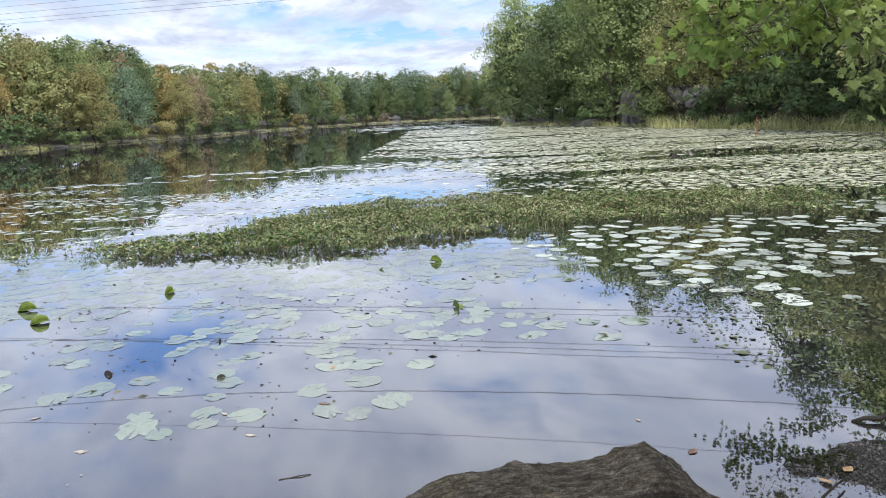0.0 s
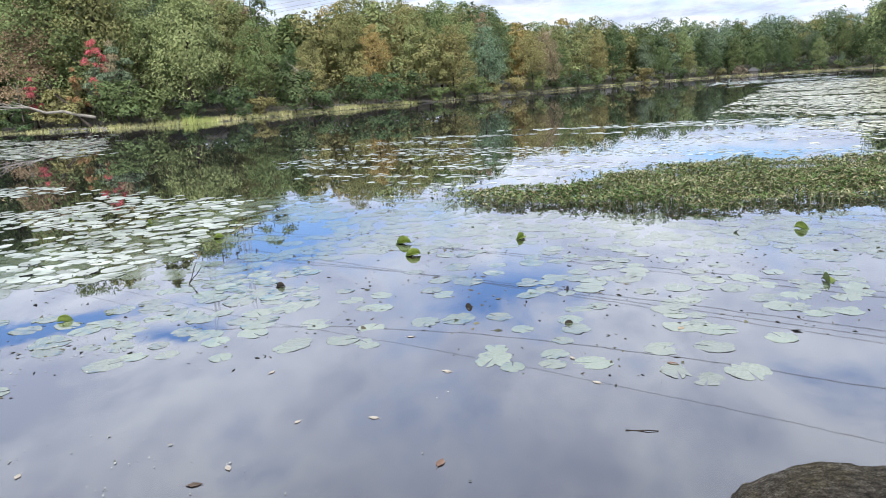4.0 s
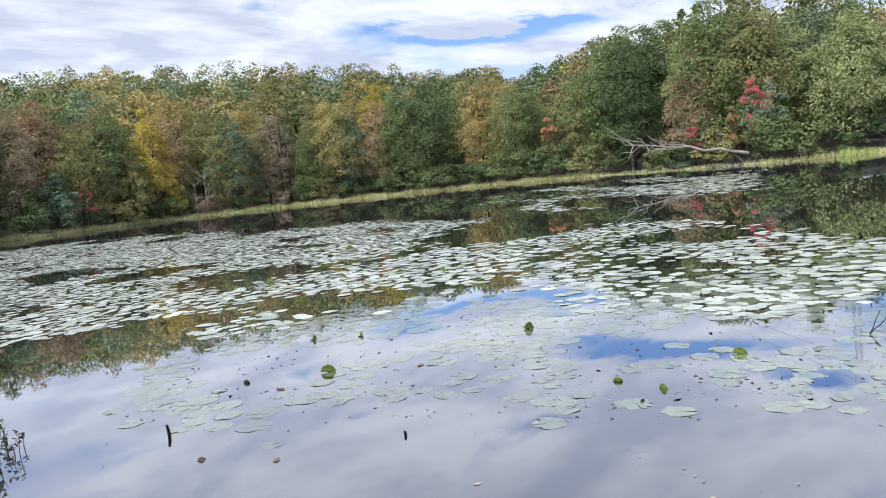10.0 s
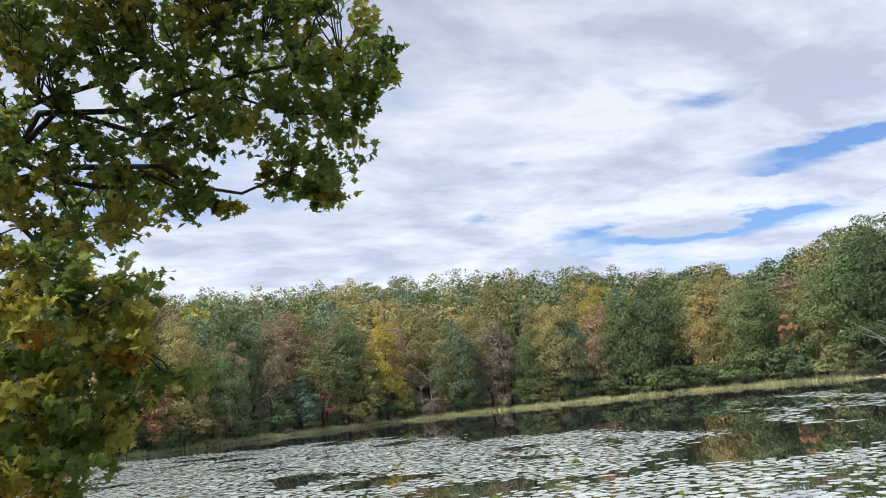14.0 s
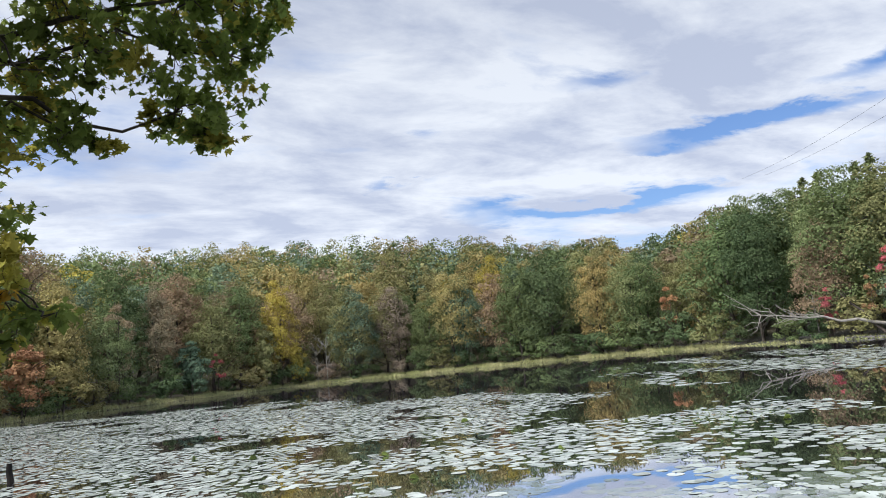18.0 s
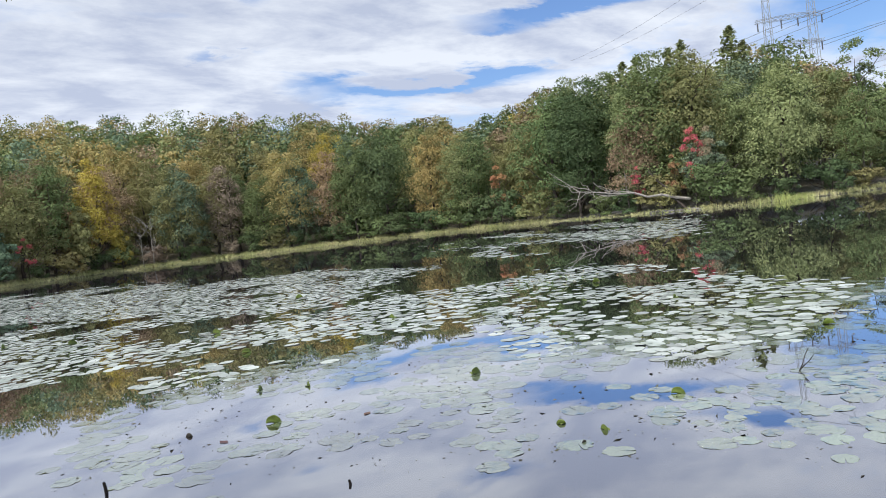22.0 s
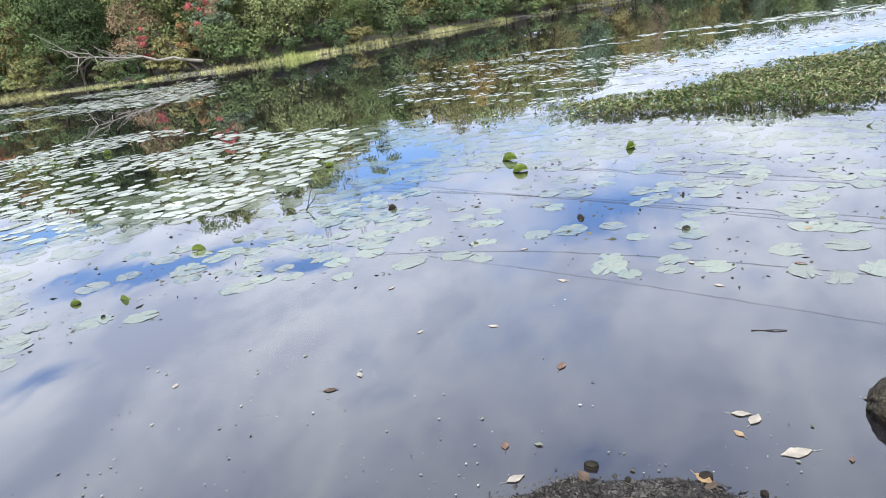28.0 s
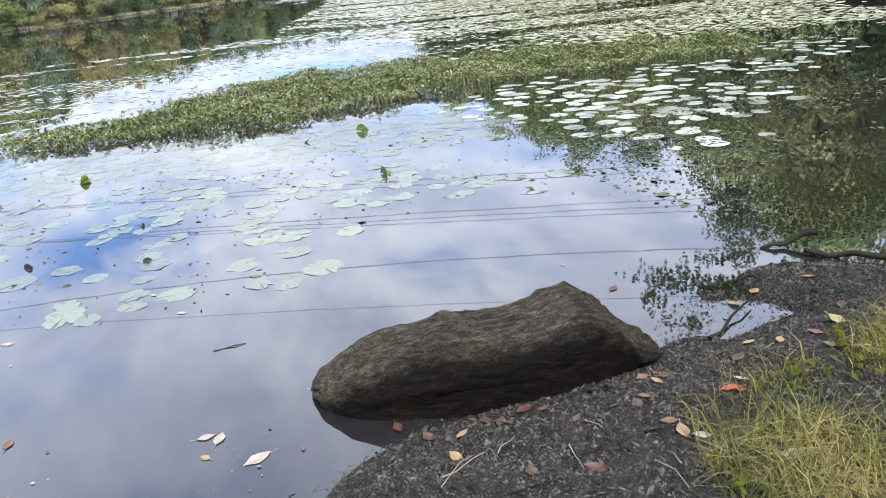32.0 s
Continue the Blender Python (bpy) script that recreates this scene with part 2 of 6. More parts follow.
def water_material():
    m, t, b = material("pond_water", 0.5, 0.0)
    murk = ramp_of(t, noise_tex(t, 0.9, 5, 0.6), (0.3, (0.024, 0.022, 0.026)), (0.7, (0.044, 0.040, 0.046)))
    t.links.new(murk, b.inputs["Base Color"])
    clear = t.nodes.new("ShaderNodeBsdfTransparent")
    clear.inputs[0].default_value = (0.55, 0.5, 0.42, 1)
    body = t.nodes.new("ShaderNodeMixShader")
    body.inputs[0].default_value = 0.30
    t.links.new(b.outputs[0], body.inputs[1])
    t.links.new(clear.outputs[0], body.inputs[2])
    gl = t.nodes.new("ShaderNodeBsdfGlossy")
    gl.inputs["Roughness"].default_value = 0.015
    gl.inputs["Color"].default_value = (0.95, 0.96, 1.0, 1)
    bp = t.nodes.new("ShaderNodeBump")
    bp.inputs["Strength"].default_value, bp.inputs["Distance"].default_value = 0.012, 0.02
    t.links.new(noise_tex(t, 2.0, 3, 0.5), bp.inputs["Height"])
    t.links.new(bp.outputs[0], gl.inputs["Normal"])
    lw = t.nodes.new("ShaderNodeLayerWeight")
    lw.inputs[0].default_value = 0.5
    fr = t.nodes.new("ShaderNodeMath")
    fr.operation = "POWER"
    fr.inputs[1].default_value = WATER_GLOSS
    t.links.new(lw.outputs["Facing"], fr.inputs[0])
    ms = t.nodes.new("ShaderNodeMixShader")
    part_ = t.nodes.new("ShaderNodeMath")
    part_.operation, part_.inputs[1].default_value = "MULTIPLY", 0.98
    t.links.new(fr.outputs[0], part_.inputs[0])
    most = t.nodes.new("ShaderNodeMath")
    most.operation, most.inputs[1].default_value = "MINIMUM", 0.83
    t.links.new(part_.outputs[0], most.inputs[0])
    t.links.new(most.outputs[0], ms.inputs[0])
    t.links.new(body.outputs[0], ms.inputs[1])
    t.links.new(gl.outputs[0], ms.inputs[2])
    t.links.new(ms.outputs[0], t.nodes["Material Output"].inputs[0])
    return m


WATER_GLOSS = 1.35
WATER = water_material()


# ---- meshes ----
def raw_mesh(name, verts, faces, mat, smooth=False):
    me = bpy.data.meshes.new(name)
    verts, faces = np.asarray(verts, np.float32), np.asarray(faces, np.int32)
    n, k = faces.shape
    me.vertices.add(len(verts))
    me.vertices.foreach_set("co", verts.ravel())
    me.loops.add(n * k)
    me.loops.foreach_set("vertex_index", faces.ravel())
    me.polygons.add(n)
    me.polygons.foreach_set("loop_start", np.arange(0, n * k, k, dtype=np.int32))
    me.polygons.foreach_set("use_smooth", np.full(n, smooth))
    me.materials.append(mat)
    me.update(calc_edges=True)
    return me


def part(name, data, mat, parent, label=""):
    """Links a mesh or a bmesh as one part under a thing or another part."""
    if isinstance(data, bmesh.types.BMesh):
        me = bpy.data.meshes.new(name)
        data.to_mesh(me)
        data.free()
        me.materials.append(mat)
    else:
        me = data
    ob = new(name, me)
    ob.parent = parent
    if label:
        tagged(ob, label)
    return ob


def joined(pieces):
    """Stacks (verts, faces) pieces of one face size."""
    vs, fs, k = [], [], 0
    for v, f in pieces:
        vs.append(v)
        fs.append(np.asarray(f) + k)
        k += len(v)
    return np.concatenate(vs), np.concatenate(fs)


def tube(points, radii, sides=6):
    """A tapered, closed tube along points, as quads."""
    P = [Vector(p) for p in points]
    vs, fs = [], []
    ref = Vector((0.31, 0.77, 0.55))
    for i, p in enumerate(P):
        d = (P[min(i + 1, len(P) - 1)] - P[max(i - 1, 0)]).normalized()
        u = d.cross(ref).normalized()
        v = d.cross(u)
        for k in range(sides):
            a = 2 * math.pi * k / sides
            vs.append(p + (u * math.cos(a) + v * math.sin(a)) * radii[i])
    for i in range(len(P) - 1):
        for k in range(sides):
            k2 = (k + 1) % sides
            fs.append((i * sides + k, i * sides + k2, (i + 1) * sides + k2, (i + 1) * sides + k))
    return np.array([tuple(v) for v in vs]), np.array(fs)


def bent(a, b, rng, wob, n=5, sag=0.0):
    """A crooked line from a to b."""
    a, b = np.array(a, float), np.array(b, float)
    L = np.linalg.norm(b - a)
    out = [a]
    for i in range(1, n):
        f = i / n
        out.append(a + (b - a) * f + rng.normal(0, wob * L, 3) + np.array((0, 0, -sag * L * 4 * f * (1 - f))))
    return out + [b]


def diamonds(c, nrm, size, rng, long=1.0):
    """A small four-cornered leaf at each centre, facing its normal."""
    n = len(c)
    ref = rng.normal(size=(n, 3))
    u = np.cross(nrm, ref)
    u /= np.linalg.norm(u, axis=1, keepdims=True) + 1e-9
    v = np.cross(nrm, u)
    s = size[:, None]
    V = np.stack([c - u * s * long, c - v * s * 0.62 + nrm * s * 0.12, c + u * s * long, c + v * s * 0.62 + nrm * s * 0.12], 1).reshape(-1, 3)
    return V, np.arange(4 * n).reshape(n, 4)


def slivers(c, nrm, size, rng):
    """A three-cornered leaf at each centre, facing its normal."""
    n = len(c)
    u = np.cross(nrm, rng.normal(size=(n, 3)))
    u /= np.linalg.norm(u, axis=1, keepdims=True) + 1e-9
    v = np.cross(nrm, u)
    s = size[:, None]
    V = np.stack([c - u * s * 1.1, c + u * s * 0.6 + v * s * 0.72, c + u * s * 0.6 - v * s * 0.72], 1).reshape(-1, 3)
    return V, np.arange(3 * n).reshape(n, 3)


# ---- the lake's outline ----
SHORE = [(az_dir(a) * r)[:2] for a, r in (
    (-45, 24), (-40, 30), (-33, 36), (-28, 42), (-22, 48), (-17, 56), (-13, 66), (-10, 76), (-7, 82), (-5.4, 92), (-4.6, 110), (-4.8, 160), (-5, 230),
    (-2, 245), (2, 240), (5, 225), (9, 190), (13, 155), (17, 124), (20, 108), (24, 96), (28, 86), (31, 78), (35, 71), (40, 64), (44.5, 59), (49, 60),
    (53, 63), (57, 68), (61, 75), (66, 82), (72, 88), (80, 92), (88, 94), (95, 92), (102, 84), (108, 76), (114, 68), (120, 62), (126, 54), (131, 40), (134, 26), (130, 17))]
SHORE += [(-10.5, -7.5), (-9.0, -5.5), (-7.6, -4.2), (-6.2, -3.0), (-4.5, -1.5), (-2.9, 0.15), (-2.0, 1.05), (-1.40, 1.52), (-1.12, 1.78), (-0.78, 1.88),
          (-0.42, 1.90), (-0.24, 1.96), (-0.06, 2.13), (0.08, 2.22), (0.42, 2.33), (0.98, 2.50), (1.12, 2.64), (1.26, 2.84), (1.48, 3.00), (1.76, 3.14), (2.05, 3.20),
          (2.60, 3.00), (4.2, 3.4), (7, 6), (12, 11), (17, 16)]
SHORE = np.array([tuple(p) for p in SHORE])


def lake_distance(x, y):
    """Metres from the water's edge: land is plus, water minus."""
    p = np.stack([x, y], -1).reshape(-1, 2)
    a, b = SHORE, np.roll(SHORE, -1, 0)
    best, inside = np.full(len(p), 1e9), np.zeros(len(p), bool)
    for (ax, ay), (bx, by) in zip(a, b):
        ex, ey = bx - ax, by - ay
        f = np.clip(((p[:, 0] - ax) * ex + (p[:, 1] - ay) * ey) / (ex * ex + ey * ey), 0, 1)
        best = np.minimum(best, np.hypot(p[:, 0] - ax - f * ex, p[:, 1] - ay - f * ey))
        if ay != by:
            cross = ((ay > p[:, 1]) != (by > p[:, 1])) & (p[:, 0] < ax + (p[:, 1] - ay) / (by - ay) * ex)
            inside ^= cross
    return np.where(inside, -best, best).reshape(np.shape(x))


HILL_AZ = (-180, -60, -30, -12, -5, -3, 6, 14, 22, 34, 46, 58, 66, 80, 100, 120, 140, 180)
HILL_UP = (1.5, 1.5, 7, 8, 6, 7, 9, 8, 6, 5, 6, 7, 9, 15, 17, 13, 3, 1.5)
HILL_RUN = (30, 30, 40, 40, 40, 90, 110, 90, 60, 60, 70, 60, 80, 85, 85, 80, 60, 30)


def ground_height(x, y):
    x, y = np.asarray(x, float), np.asarray(y, float)
    d = lake_distance(x, y)
    az = np.degrees(np.arctan2(-x, y))
    A, run = np.interp(az, HILL_AZ, HILL_UP), np.interp(az, HILL_AZ, HILL_RUN)
    s = np.clip((d - 3) / run, 0, 1)
    land = 0.30 * (1 - np.exp(-np.maximum(d, 0) * 0.85)) + np.clip(d - 2, 0, 6) * 0.03 + A * s * s * (3 - 2 * s)
    bed = np.maximum(d * 0.16, -0.9)
    r = np.hypot(x, y)
    rough = 0.020 * np.sin(x * 5.1 + 1.3 * np.sin(y * 3.3)) * np.sin(y * 4.7 + np.sin(x * 2.9)) + 0.012 * np.sin(x * 13.7 + y * 3.1) * np.sin(y * 11.9 - x * 4.4)
    # a flat, puddled corner beside the boulder
    flat = np.exp(-((x - 1.55) / 0.55) ** 2 - ((y - 2.72) / 0.30) ** 2)
    land = land * (1 - 0.97 * flat) - 0.010 * flat
    fine = 0.010 * np.sin(x * 31 + 2 * np.sin(y * 23)) * np.sin(y * 29 + 2 * np.sin(x * 19))
    rough = rough + fine * np.clip(1 - r / 6, 0, 1)
    return np.where(d > 0, land, bed) + rough * np.clip(d + 0.3, 0, 1) * (r < 30)


def ground_z(x, y):
    return float(ground_height(np.array([x]), np.array([y]))[0])


def ground_material():
    """Wet black mud at the water, dull earth and leaf litter further up."""
    m, t, b = material("shore_mud", 0.6, 0.7)
    n1, n2 = noise_tex(t, 9, 9, 0.75), noise_tex(t, 85, 6, 0.7)
    mud = ramp_of(t, n1, (0.3, (0.040, 0.038, 0.037)), (0.7, (0.14, 0.132, 0.127)))
    grit = ramp_of(t, n2, (0.50, (0.0, 0.0, 0.0)), (0.64, (0.17, 0.16, 0.155)))
    col = blend(t, "ADD", 0.8, mud, grit)
    litter = ramp_of(t, noise_tex(t, 2.5, 6, 0.7), (0.35, (0.05, 0.045, 0.02)), (0.65, (0.12, 0.10, 0.05)))
    sep_ = t.nodes.new("ShaderNodeSeparateXYZ")
    t.links.new(t.nodes.new("ShaderNodeNewGeometry").outputs["Position"], sep_.inputs[0])
    r = t.nodes.new("ShaderNodeMapRange")
    r.inputs[1].default_value, r.inputs[2].default_value = 0.32, 0.6
    t.links.new(sep_.outputs[2], r.inputs[0])
    drowned = t.nodes.new("ShaderNodeMapRange")
    for k, v in zip((1, 2, 3, 4), (-0.03, 0.012, 1.0, 0.0)):
        drowned.inputs[k].default_value = v
    t.links.new(sep_.outputs[2], drowned.inputs[0])
    soil = blend(t, "MIX", r.outputs[0], col, litter)
    t.links.new(blend(t, "MIX", drowned.outputs[0], soil, (0.035, 0.026, 0.022)), b.inputs["Base Color"])
    wet = t.nodes.new("ShaderNodeMapRange")
    wet.inputs[1].default_value, wet.inputs[2].default_value = 0.0, 0.35
    wet.inputs[3].default_value, wet.inputs[4].default_value = 0.22, 0.62
    t.links.new(sep_.outputs[2], wet.inputs[0])
    slick = t.nodes.new("ShaderNodeMath")
    slick.operation = "MULTIPLY"
    patchy = t.nodes.new("ShaderNodeMapRange")
    for k, v in zip((1, 2, 3, 4), (0.38, 0.62, 0.45, 1.15)):
        patchy.inputs[k].default_value = v
    t.links.new(noise_tex(t, 24, 6, 0.7), patchy.inputs[0])
    t.links.new(wet.outputs[0], slick.inputs[0])
    t.links.new(patchy.outputs[0], slick.inputs[1])
    t.links.new(slick.outputs[0], b.inputs["Roughness"])
    bump(t, b, noise_tex(t, 55, 10, 0.82), 1.0, 0.16)
    return m


def build_ground():
    rr = np.concatenate([[0.0], np.geomspace(0.25, 7, 150), np.geomspace(7.2, 400, 170), (600, 900, 1500, 3500)])
    na = 420
    aa = np.arange(na) * 2 * np.pi / na
    R, A = np.meshgrid(rr, aa, indexing="ij")
    X, Y = R * np.cos(A), R * np.sin(A)
    Z = ground_height(X, Y)
    V = np.stack([X, Y, Z], -1).reshape(-1, 3)
    i, j = np.meshgrid(np.arange(1, len(rr) - 1), np.arange(na), indexing="ij")
    j2 = (j + 1) % na
    F = np.stack([i * na + j, (i + 1) * na + j, (i + 1) * na + j2, i * na + j2], -1).reshape(-1, 4)
    V[:na] = V[0]
    i0 = np.arange(na)
    cap = np.stack([i0 * 0, na + i0, na + (i0 + 1) % na, na + (i0 + 1) % na], -1)
    ob = new("ground", raw_mesh("ground", V, F, ground_material(), True))
    tagged(ob, "dark wet mud bank and wooded slopes round the pond", "ground", kind="structure")
    fan = bmesh.new()
    fan.from_mesh(ob.data)
    fan.verts.ensure_lookup_table()
    ring = [fan.verts[na + k] for k in range(na)]
    fan.faces.new(ring).smooth = True
    fan.to_mesh(ob.data)
    fan.free()


def build_water():
    V = [(-190, -60, 0), (120, -60, 0), (120, 300, 0), (-190, 300, 0)]
    ob = new("water", raw_mesh("water", V, [(0, 1, 2, 3)], WATER))
    tagged(ob, "calm murky grey-violet pond water mirroring the sky", "water", kind="structure")


build_ground()
build_water()


# ---- trees ----
GREEN, DARK, OLIVE, PALE = (0.145, 0.195, 0.080, 1), (0.095, 0.138, 0.062, 1), (0.240, 0.235, 0.100, 1), (0.250, 0.295, 0.130, 1)
YELLOW, GOLD, RUSSET, RED, BLUEGREEN = (0.47, 0.40, 0.09, 1), (0.345, 0.285, 0.115, 1), (0.300, 0.235, 0.145, 1), (0.54, 0.14, 0.15, 1), (0.155, 0.215, 0.135, 1)
LIME = (0.320, 0.365, 0.130, 1)
ORANGE, BROWN = (0.42, 0.245, 0.125, 1), (0.255, 0.205, 0.150, 1)


def crown_leaves(rng, H, R, low, count, size, lobes=26, core=0.12):
    """Leaves over many overlapping boughs set on an egg: domed above, dark beneath, with an uneven outline."""
    c = (H - low) / 2
    d = rng.normal(size=(lobes * 3, 3))
    d /= np.linalg.norm(d, axis=1, keepdims=True)
    d = d[d[:, 2] > -0.93][:lobes]
    out = rng.uniform(0.66, 1.0, len(d))[:, None]
    wide = 1.0 - 0.22 * d[:, 2:3]                     # a little broader below the middle
    mid = np.concatenate([d[:, :2] * R * 0.80 * out * wide, low + c * 0.90 + d[:, 2:3] * c * 0.88 * out], 1)
    rad = R * rng.uniform(0.17, 0.38, len(d)) * (1 - 0.25 * np.clip(d[:, 2], 0, 1))
    flat = rng.uniform(0.50, 0.85, len(d))
    w = rad ** 2
    k = rng.choice(len(d), int(count * 1.9), p=w / w.sum())
    q = rng.normal(size=(len(k), 3)) + np.array((0, 0, 0.35))
    q /= np.linalg.norm(q, axis=1, keepdims=True)
    keep = (q[:, 2] > -0.45) & ((q * d[k]).sum(1) > -0.35)
    k, q = k[keep][:count], q[keep][:count]
    wave = 1 + 0.16 * np.sin(q[:, 0] * 7 + k) * np.sin(q[:, 1] * 6 + 2 * k) + 0.10 * np.sin(q[:, 2] * 13 + q[:, 0] * 9 + k)
    depth = wave * (1 - 0.42 * rng.random(len(k)) ** 2.2)
    stretch = np.stack([rad[k], rad[k], rad[k] * flat[k]], 1)
    P = mid[k] + q * stretch * depth[:, None] + rng.normal(0, 0.018 * R, (len(k), 3))
    N = q * 0.85 + np.array((0, 0, 0.30)) + rng.normal(0, 0.42, (len(k), 3))
    S = size * rng.uniform(0.55, 1.3, len(k))
    m = int(count * core)                             # broad leaves inside close the crown
    g = rng.normal(size=(m, 3))
    g /= np.linalg.norm(g, axis=1, keepdims=True)
    P = np.concatenate([P, np.array((0, 0, low + c * 0.92)) + g * np.array((R * 0.52, R * 0.52, c * 0.62)) * rng.uniform(0.6, 1, (m, 1))])
    N = np.concatenate([N, g + rng.normal(0, 0.3, (m, 3))])
    S = np.concatenate([S, np.full(m, size * 2.0)])
    P[:, 2] = np.clip(P[:, 2] * H / np.quantile(P[:, 2], 0.996), 0.05, H * 1.01)
    N /= np.linalg.norm(N, axis=1, keepdims=True)
    return slivers(P, N, S, rng)


def trunk_mesh(rng, H, R, low, thick, limbs=7, mat=BARK, twigs=0):
    pieces = [tube(bent((0, 0, -0.4), (rng.normal(0, 0.03 * H), rng.normal(0, 0.03 * H), H * 0.86), rng, 0.012, 6), np.linspace(thick, thick * 0.15, 7), 7)]
    for _ in range(limbs):
        z = rng.uniform(low * 0.7, H * 0.7)
        a = rng.random() * 6.283
        L = R * rng.uniform(0.55, 0.95)
        tip = (L * math.cos(a), L * math.sin(a), z + L * rng.uniform(0.4, 1.0))
        line = bent((0, 0, z), tip, rng, 0.05, 4)
        pieces.append(tube(line, np.linspace(thick * 0.38, 0.025, 5), 5))
        for _ in range(twigs):
            s = line[rng.integers(1, 5)]
            e = s + rng.normal(0, 0.28, 3) * L + np.array((0, 0, 0.12 * L))
            pieces.append(tube(bent(s, e, rng, 0.06, 3), np.linspace(thick * 0.12, 0.012, 4), 4))
    v, f = joined(pieces)
    return raw_mesh("trunk", v, f, mat, True)


def make_tree(seed, H, R, low, thick, count, size, lobes, core=0.12):
    rng = np.random.default_rng(seed)
    t = new("tree")
    part("trunk", trunk_mesh(rng, H, R, low, thick), BARK, t)
    part("crown", raw_mesh("crown", *crown_leaves(rng, H, R, low, count, size, lobes, core), LEAVES), LEAVES, t)
    return t


def make_conifer(seed, H, R):
    rng = np.random.default_rng(seed)
    t = new("conifer_tree")
    part("trunk", trunk_mesh(rng, H, R, H * 0.1, 0.18, 0), BARK, t)
    C, N, S = [], [], []
    for k in range(210):
        f = (k + rng.random()) / 210
        z = H * (0.10 + 0.90 * f)
        L = (R * (1 - f) ** 0.75 + 0.10) * rng.uniform(0.6, 1.15)
        a = rng.random() * 6.283
        n = max(8, int(24 * L / R))
        q = rng.random(n) ** 0.7 * L
        p = np.stack([q * math.cos(a) + rng.normal(0, 0.09 * L + 0.02, n), q * math.sin(a) + rng.normal(0, 0.09 * L + 0.02, n), z + 0.10 * q - 0.22 * q * q / max(L, 0.1) + rng.normal(0, 0.12, n)], 1)
        C.append(p)
        N.append(rng.normal(0, 0.7, (n, 3)) + np.array((math.cos(a) * 0.6, math.sin(a) * 0.6, 0.7)))
        S.append(rng.uniform(0.09, 0.19, n))
    N = np.concatenate(N)
    N /= np.linalg.norm(N, axis=1, keepdims=True)
    part("crown", raw_mesh("crown", *diamonds(np.concatenate(C), N, np.concatenate(S), rng, 1.4), LEAVES), LEAVES, t)
    return t


def make_bare(seed, H, R, mat=PALE_BARK):
    rng = np.random.default_rng(seed)
    t = new("bare_tree")
    part("trunk", trunk_mesh(rng, H, R, H * 0.3, 0.11, 11, mat, 5), mat, t)
    return t


SIZES = {
    "broad": ((11, 15, 4.7, 0.6, 0.26, 9200, 0.125, 90), (12, 14, 5.0, 0.4, 0.28, 9600, 0.125, 100), (13, 16, 4.4, 0.8, 0.26, 9200, 0.125, 84), (14, 15, 4.5, 0.3, 0.26, 9200, 0.122, 110), (15, 15, 4.9, 1.6, 0.24, 8400, 0.130, 64)),
    "tall": ((21, 18, 3.7, 1.0, 0.25, 8600, 0.125, 90), (22, 17, 3.9, 0.8, 0.25, 8600, 0.125, 80)),
    "small": ((31, 7.5, 2.6, 0.2, 0.11, 3900, 0.115, 26), (32, 6.5, 2.2, 0.15, 0.10, 3500, 0.11, 22)),
    "shrub": ((41, 3.0, 1.9, 0.0, 0.05, 1900, 0.085, 16), (42, 2.4, 1.6, 0.0, 0.05, 1700, 0.08, 14)),
    "sparse": ((51, 13, 3.2, 3.0, 0.16, 2300, 0.12, 15, 0.0), (52, 8, 2.2, 1.8, 0.10, 1500, 0.105, 11, 0.0)),
}
KINDS = {k: [make_tree(*s) for s in v] for k, v in SIZES.items()}
KINDS["conifer"] = [make_conifer(61, 17, 2.6), make_conifer(62, 15, 2.2)]
KINDS["bare"] = [make_bare(71, 8, 2.6), make_bare(72, 10, 3.2)]
TALL = {o: s[1] for k, v in SIZES.items() for o, s in zip(KINDS[k], v)}
TALL.update({KINDS["conifer"][0]: 17.3, KINDS["conifer"][1]: 15.3, KINDS["bare"][0]: 8, KINDS["bare"][1]: 10})
# how high the tree line stands all round: azimuth and elevation in degrees
SKY_AZ = (-45, -40, -26, -18, -14, -6, -5.0, -4.3, -4.0, -3.5, 0.8, 6, 11.6, 14.4, 18, 20.8, 21.6, 23, 25.6, 28, 30, 32.4, 35.4, 38, 40, 41.6, 43.5, 46, 49, 51.6, 55.3, 58, 61, 63, 65, 67, 68.6, 69.6, 75, 81.5, 90.5, 94, 98, 102, 107, 112, 134)
SKY_EL = (28, 28, 23, 18, 13.5, 9.5, 8.8, 7.6, 6.6, 4.3, 4.3, 3.9, 3.8, 4.2, 4.1, 4.3, 4.6, 5.5, 6.2, 6.1, 7.1, 7.1, 5.7, 5.4, 5.4, 7.0, 8.6, 9.3, 9.8, 10.6, 10.5, 9.4, 9.9, 8.8, 7.6, 6.8, 6.5, 7.9, 8.0, 9.8, 10.3, 10.0, 10.4, 11.0, 10.7, 11.2, 10.8)


def crest(x, y):
    """The height that a tree at this spot may reach."""
    az = math.degrees(math.atan2(-x, y))
    return 1.6 + math.hypot(x, y) * math.tan(radians(float(np.interp(az, SKY_AZ, SKY_EL))))


WORDS = {GREEN: "green", LIME: "yellow-green", DARK: "dark green", OLIVE: "olive green", PALE: "pale green", YELLOW: "bright yellow", GOLD: "golden brown", RUSSET: "russet brown",
         RED: "red", BLUEGREEN: "blue-green", ORANGE: "orange", BROWN: "withered brown"}
SHAPES = {"broad": "broad-crowned tree", "tall": "tall slender tree", "small": "small low-branched tree", "shrub": "bushy shrub", "sparse": "thin open-crowned tree",
          "conifer": "pointed conifer", "bare": "bare bleached dead tree"}
used = set()


